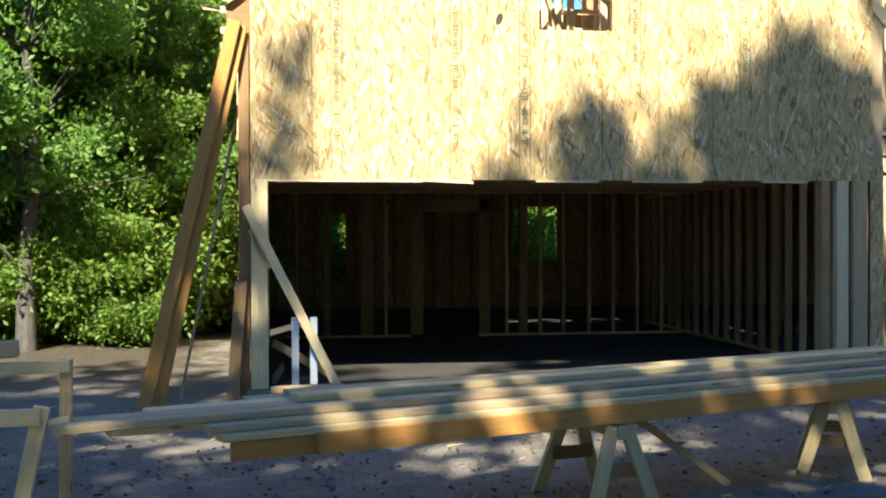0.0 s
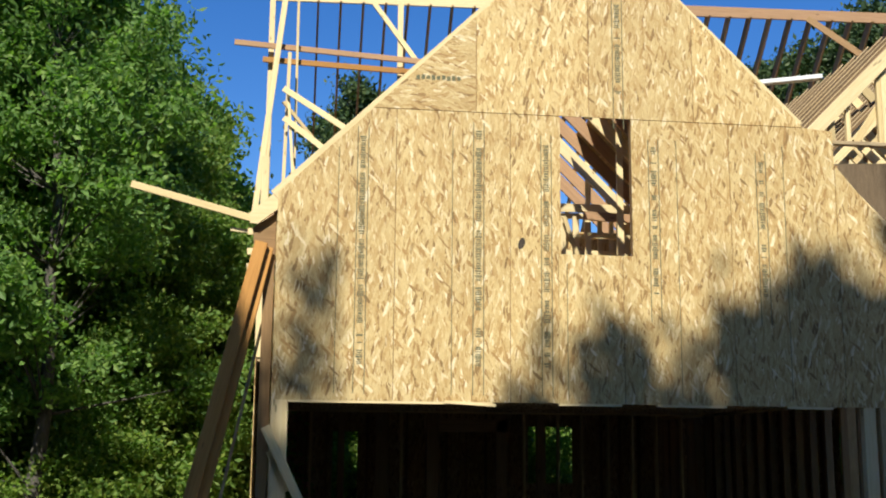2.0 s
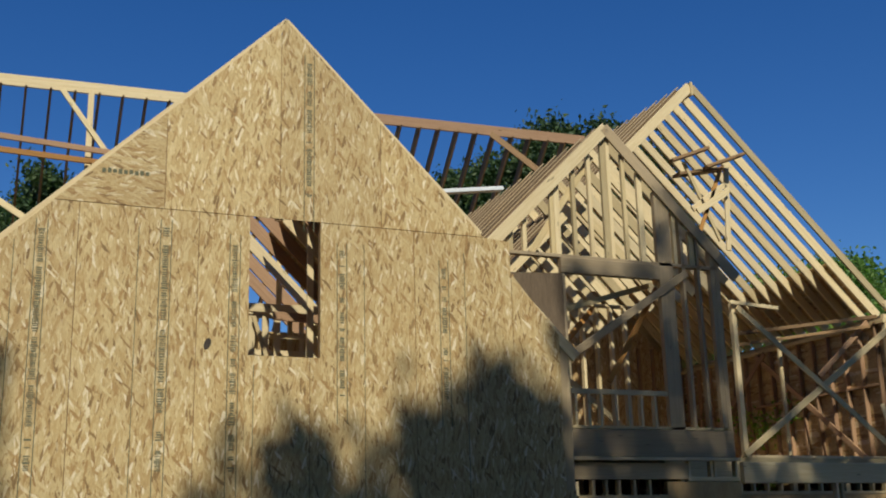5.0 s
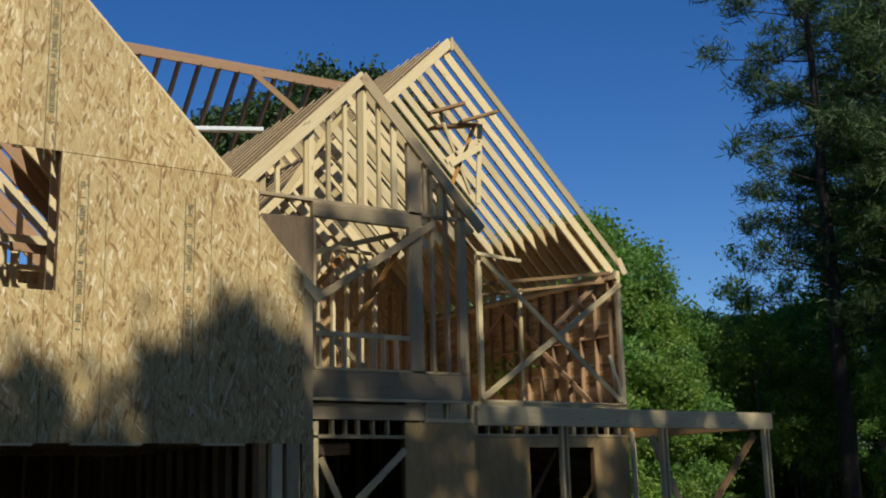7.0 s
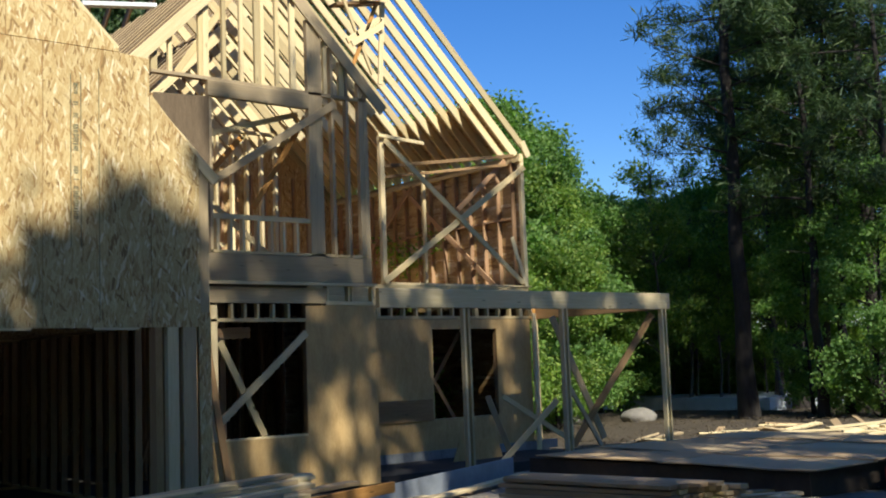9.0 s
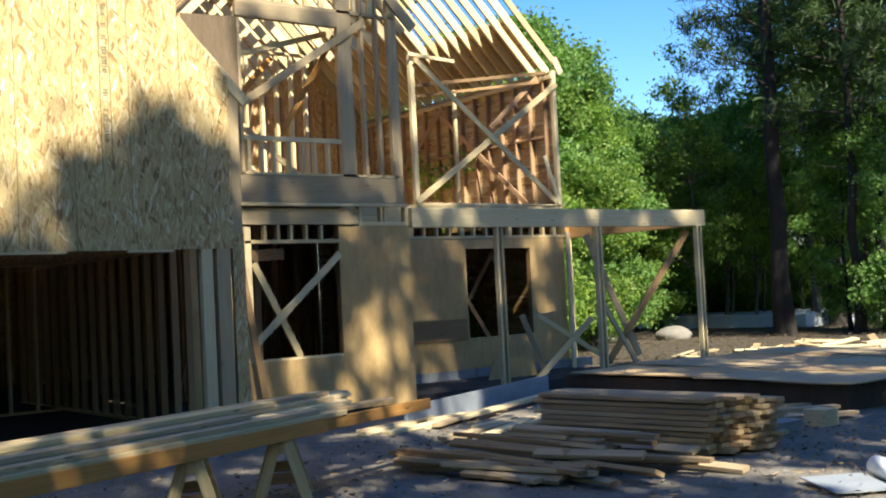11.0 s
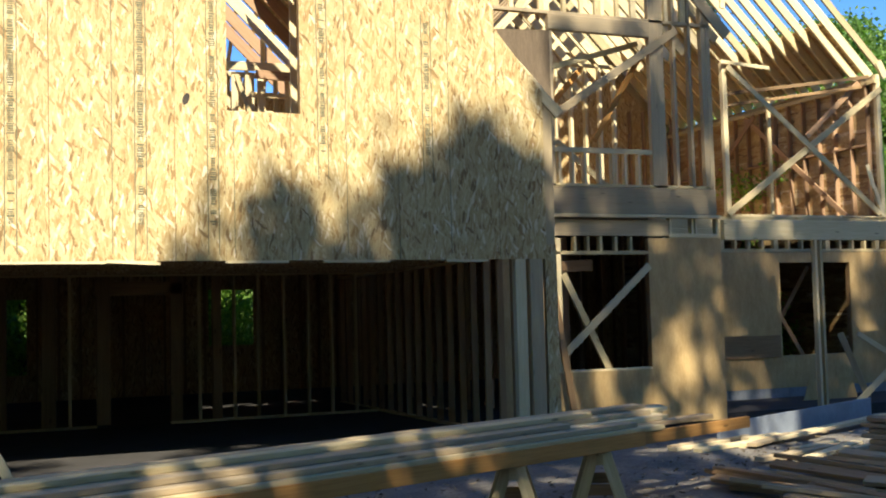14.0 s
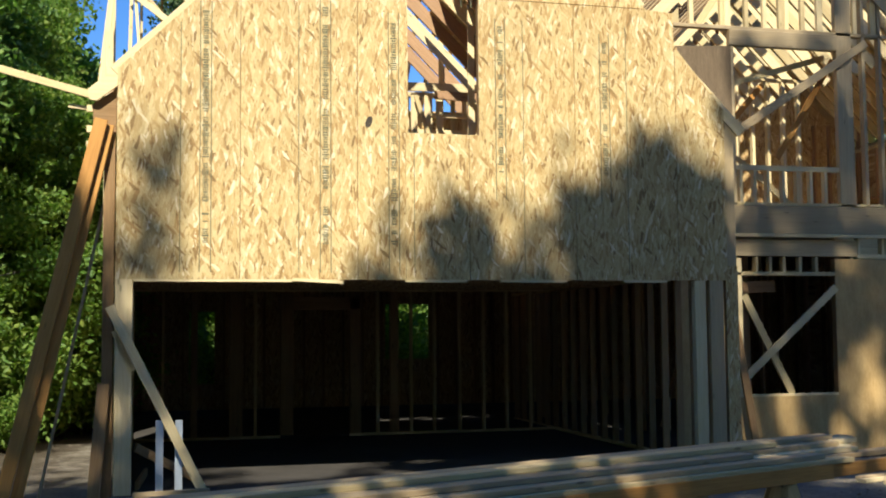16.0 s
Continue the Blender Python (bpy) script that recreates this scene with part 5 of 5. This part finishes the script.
for x, y, k, a in [(-1.25, 7.9, 0.62, 15), (-2.1, 7.2, 0.56, 95), (-2.9, 7.9, 0.66, 200), (-4.4, 6.7, 0.58, 280), (-1.6, 9.4, 0.78, 330)]:
    place(mid, x, y, k, a)
# wood to the east
set_at(thin, *polar(50.6, 35), 0, 0.72)
grove(thin, [(51.6, 39, 0.7), (49.6, 43, 0.7), (53.5, 41, 0.65), (56, 38, 1.0), (58, 35, 1.0), (60, 38, 1.1), (47.8, 41, 0.62), (46, 39, 0.6)])
grove(full, [(40, 26, 0.70), (42, 28, 0.76), (44, 30, 0.74), (45.6, 33, 0.68), (47.2, 38, 0.66), (48.8, 42, 0.70), (51, 46, 0.72), (53, 48, 0.8), (56, 47, 0.72), (60, 46, 0.75), (64, 43, 0.75)])
grove(mid, [(41, 24.5, 0.66), (43.2, 27, 0.66), (45, 29.5, 0.64), (46.6, 35, 0.66), (48.2, 39, 0.7), (50, 44, 0.8), (52, 43, 0.8), (54.5, 45, 0.85), (57.5, 43, 0.8), (62, 42, 0.85)])
grove(bush, [(44 + 0.62 * k, 42.5 + 3 * ((k * 7) % 5) / 5, 0.6 + 0.12 * ((k * 3) % 5)) for k in range(32)])
grove(bush, [(39.5 + 0.8 * k, 23.5 + 1.1 * k + (k % 3), 0.6 + 0.1 * (k % 4)) for k in range(8)])
grove(bush, [(59.5, 33, 0.3), (61, 31, 0.3)])
grove(full, [(57.4, 33, 0.5), (60.5, 31, 0.6)])
set_at(pine_a, *polar(54.4, 32))
pine_a.matrix_basis = pine_a.matrix_basis @ pose(0, 0, 0, 1.5, -3.0, 0)
grove(pine_a, [(56.9, 37, 1.05), (60.5, 35, 1.0)])
grove(thin, [(45 + 1.15 * k, 38 + (k * 5) % 7, 0.42 + 0.05 * (k % 4)) for k in range(14)])
set_at(pine_b, *polar(57.8, 31.3), 30)
grove(pine_b, [(55.8, 39, 1.1), (53.8, 43, 0.95), (59, 33, 0.95), (61.5, 31, 1.0), (58.2, 41, 1.1)])

# tall trees behind the viewer, whose crowns shade the yard and dapple the walls
def crown_tree(height, radius, deep, seed, clumps, size, count, leaf, label, trunk_r=0.22):
    """A tall bare trunk under a domed crown of leaf clumps with gaps between them."""
    r = random.Random(seed)
    t = thing("broadleaf_tree", (0, 0, 0), label, "tree", "trees that shade the yard")
    bm = bmesh.new()
    n = 8
    fork = height - deep * 0.55
    spine = [Vector((0, 0, -0.2))]
    for k in range(1, n + 1):
        q = Vector((r.uniform(-0.08, 0.08), r.uniform(-0.08, 0.08), fork * k / n))
        limb(bm, spine[-1], q, trunk_r * (1 - 0.75 * (k - 1) / n), trunk_r * (1 - 0.75 * k / n))
        spine.append(q)
    cs, rs = [], []
    while len(cs) < clumps:
        p = Vector((r.uniform(-1, 1), r.uniform(-1, 1), r.uniform(-1, 1)))
        if 0.1 < p.length < 1:
            tip = Vector((p.x * radius, p.y * radius, height - deep / 2 + p.z * deep / 2 - size * 0.5))
            limb(bm, spine[-1] if tip.z > fork - 0.5 else spine[-2], tip, 0.04, 0.01, 5)
            cs.append(tip)
            rs.append(size * r.uniform(0.7, 1.25))
    part("trunk", bm, BARK, t, "", None, True)
    ob = new("crown", leaf_mesh("crown", leaves(cs, rs, count, leaf, seed, 1.6), LEAF))
    attach(ob, Matrix.Identity(4), t)
    return t


DOME = "tall tree with a dense rounded crown behind the yard"
OPEN = "tall tree with an open, broken crown behind the yard"
dome = crown_tree(22.4, 1.15, 3.0, 61, 44, 0.40, 2500, 0.2, DOME)
set_at(dome, 0.62, -18.0, 0, 0.99)
place(dome, 0.45, -18.4, 0.945, 130)
place(dome, -0.2, -18.3, 0.915, 250)
for x, k, a in [(-1.6, 0.878, 80), (-2.7, 0.875, 300), (-3.8, 0.868, 40)]:
    place(dome, x, -18.3, k, a)
lace = crown_tree(22.0, 1.45, 2.6, 62, 30, 0.26, 620, 0.2, OPEN)
set_at(lace, -1.15, -18.0, 0, 0.968)
place(lace, -1.75, -17.8, 0.958, 200)
place(lace, -0.75, -18.2, 0.962, 110)
place(lace, 6.3, -18.2, 1.235, 50)
place(lace, 8.4, -18.0, 1.235, 170)
spray = crown_tree(22.55, 0.8, 2.8, 63, 14, 0.22, 270, 0.18, OPEN, 0.12)
set_at(spray, -5.35, -18.0, 40)
broken = crown_tree(25.4, 1.9, 5.6, 64, 50, 0.34, 1050, 0.22, OPEN, 0.25)
set_at(broken, 3.15, -18.0, 0, 0.955)
# the one at x 21.6 is added out of view to shade the pine trunk
for x, y, h, a in [(5.6, -18.3, 24.2, 70), (8.3, -17.9, 23.9, 160), (11.0, -18.4, 23.9, 280), (1.7, -18.6, 21.6, 200), (21.6, -9.5, 22.5, 15), (7.0, -17.5, 24.3, 330), (6.3, -18.1, 24.2, 250), (8.0, -18.5, 24.2, 40), (9.7, -18.6, 24.1, 100)]:
    place(broken, x, y, h / 25.4, a)
crest = crown_tree(27.6, 1.15, 5.0, 67, 46, 0.34, 900, 0.2, DOME, 0.24)
set_at(crest, 4.05, -18.0, 0)
place(crest, 2.85, -18.2, 0.945, 100)
broad = crown_tree(18.2, 3.1, 7.0, 65, 46, 0.62, 2100, 0.26, DOME, 0.28)
set_at(broad, 1.2, -18.5, 0)
for x, y, h, a in [(-1.3, -18.6, 15.6, 70), (5.6, -18.4, 18.0, 140), (9.6, -18.3, 17.6, 230), (13.4, -18.5, 17.8, 310), (-5.4, -18.4, 17.9, 20), (-8.1, -18.4, 22.6, 90), (-9.0, -18.0, 18.0, 60), (-13.0, -18.3, 21.5, 190)]:
    place(broad, x, y, h / 18.2, a)
# unseen trees added round behind the viewer: cut sky light, shade the eastern edge
for k in range(13):
    place(full, -20 + 4.3 * k + rng.uniform(-1, 1), -27 + rng.uniform(-1.5, 1.5), rng.uniform(1.1, 1.3), 67 * k)
for k in range(5):
    place(full, -17 + rng.uniform(-1, 1), -21 + 5 * k, rng.uniform(1.1, 1.4), 41 * k)
    place(full, 27 + rng.uniform(-1, 1), -26 + 2.6 * k, rng.uniform(0.9, 1.1), 83 * k)
# shrubs behind the house, seen through its rear openings
for x, y, s, a in [(1.2, 14.6, 1.0, 10), (2.6, 15.5, 1.1, 80), (5.2, 14.7, 1.3, 150), (6.3, 14.9, 1.35, 240), (4.2, 15.0, 1.3, 20), (1.3, 14.7, 1.2, 200), (12.5, 15, 1.1, 10), (-0.6, 14.2, 0.9, 40)]:
    place(bush, x, y, s, a)

# dry leaves under the eastern wood
spots = [(rng.uniform(17.5, 34), rng.uniform(-5, 12), -0.07) for i in range(70)]
lv = leaves(spots, [1.6] * 70, 9000, 0.045, 77, 1.5)
lv[0][:, 2] = -0.07 + (lv[0][:, 2] % 0.04)
litter = new("leaf_litter", leaf_mesh("leaf_litter", lv, LITTER))
tagged(litter, "brown dry leaves littering the ground under the trees", "leaf litter", "", "stuff")

# dead leaves and bark crumbs strewn over the yard
spots = [(rng.uniform(-3.5, 11), rng.uniform(-7.5, -0.6), -0.07) for i in range(90)]
lv = leaves(spots, [0.9] * 90, 3200, 0.032, 78, 1.9)
lv[0][:, 2] = -0.088 + (lv[0][:, 2] % 0.03)
crumbs = new("dead_leaves", leaf_mesh("dead_leaves", lv, LITTER))
tagged(crumbs, "dark dead leaves and bark crumbs strewn on the dirt", "leaf litter", "", "stuff")
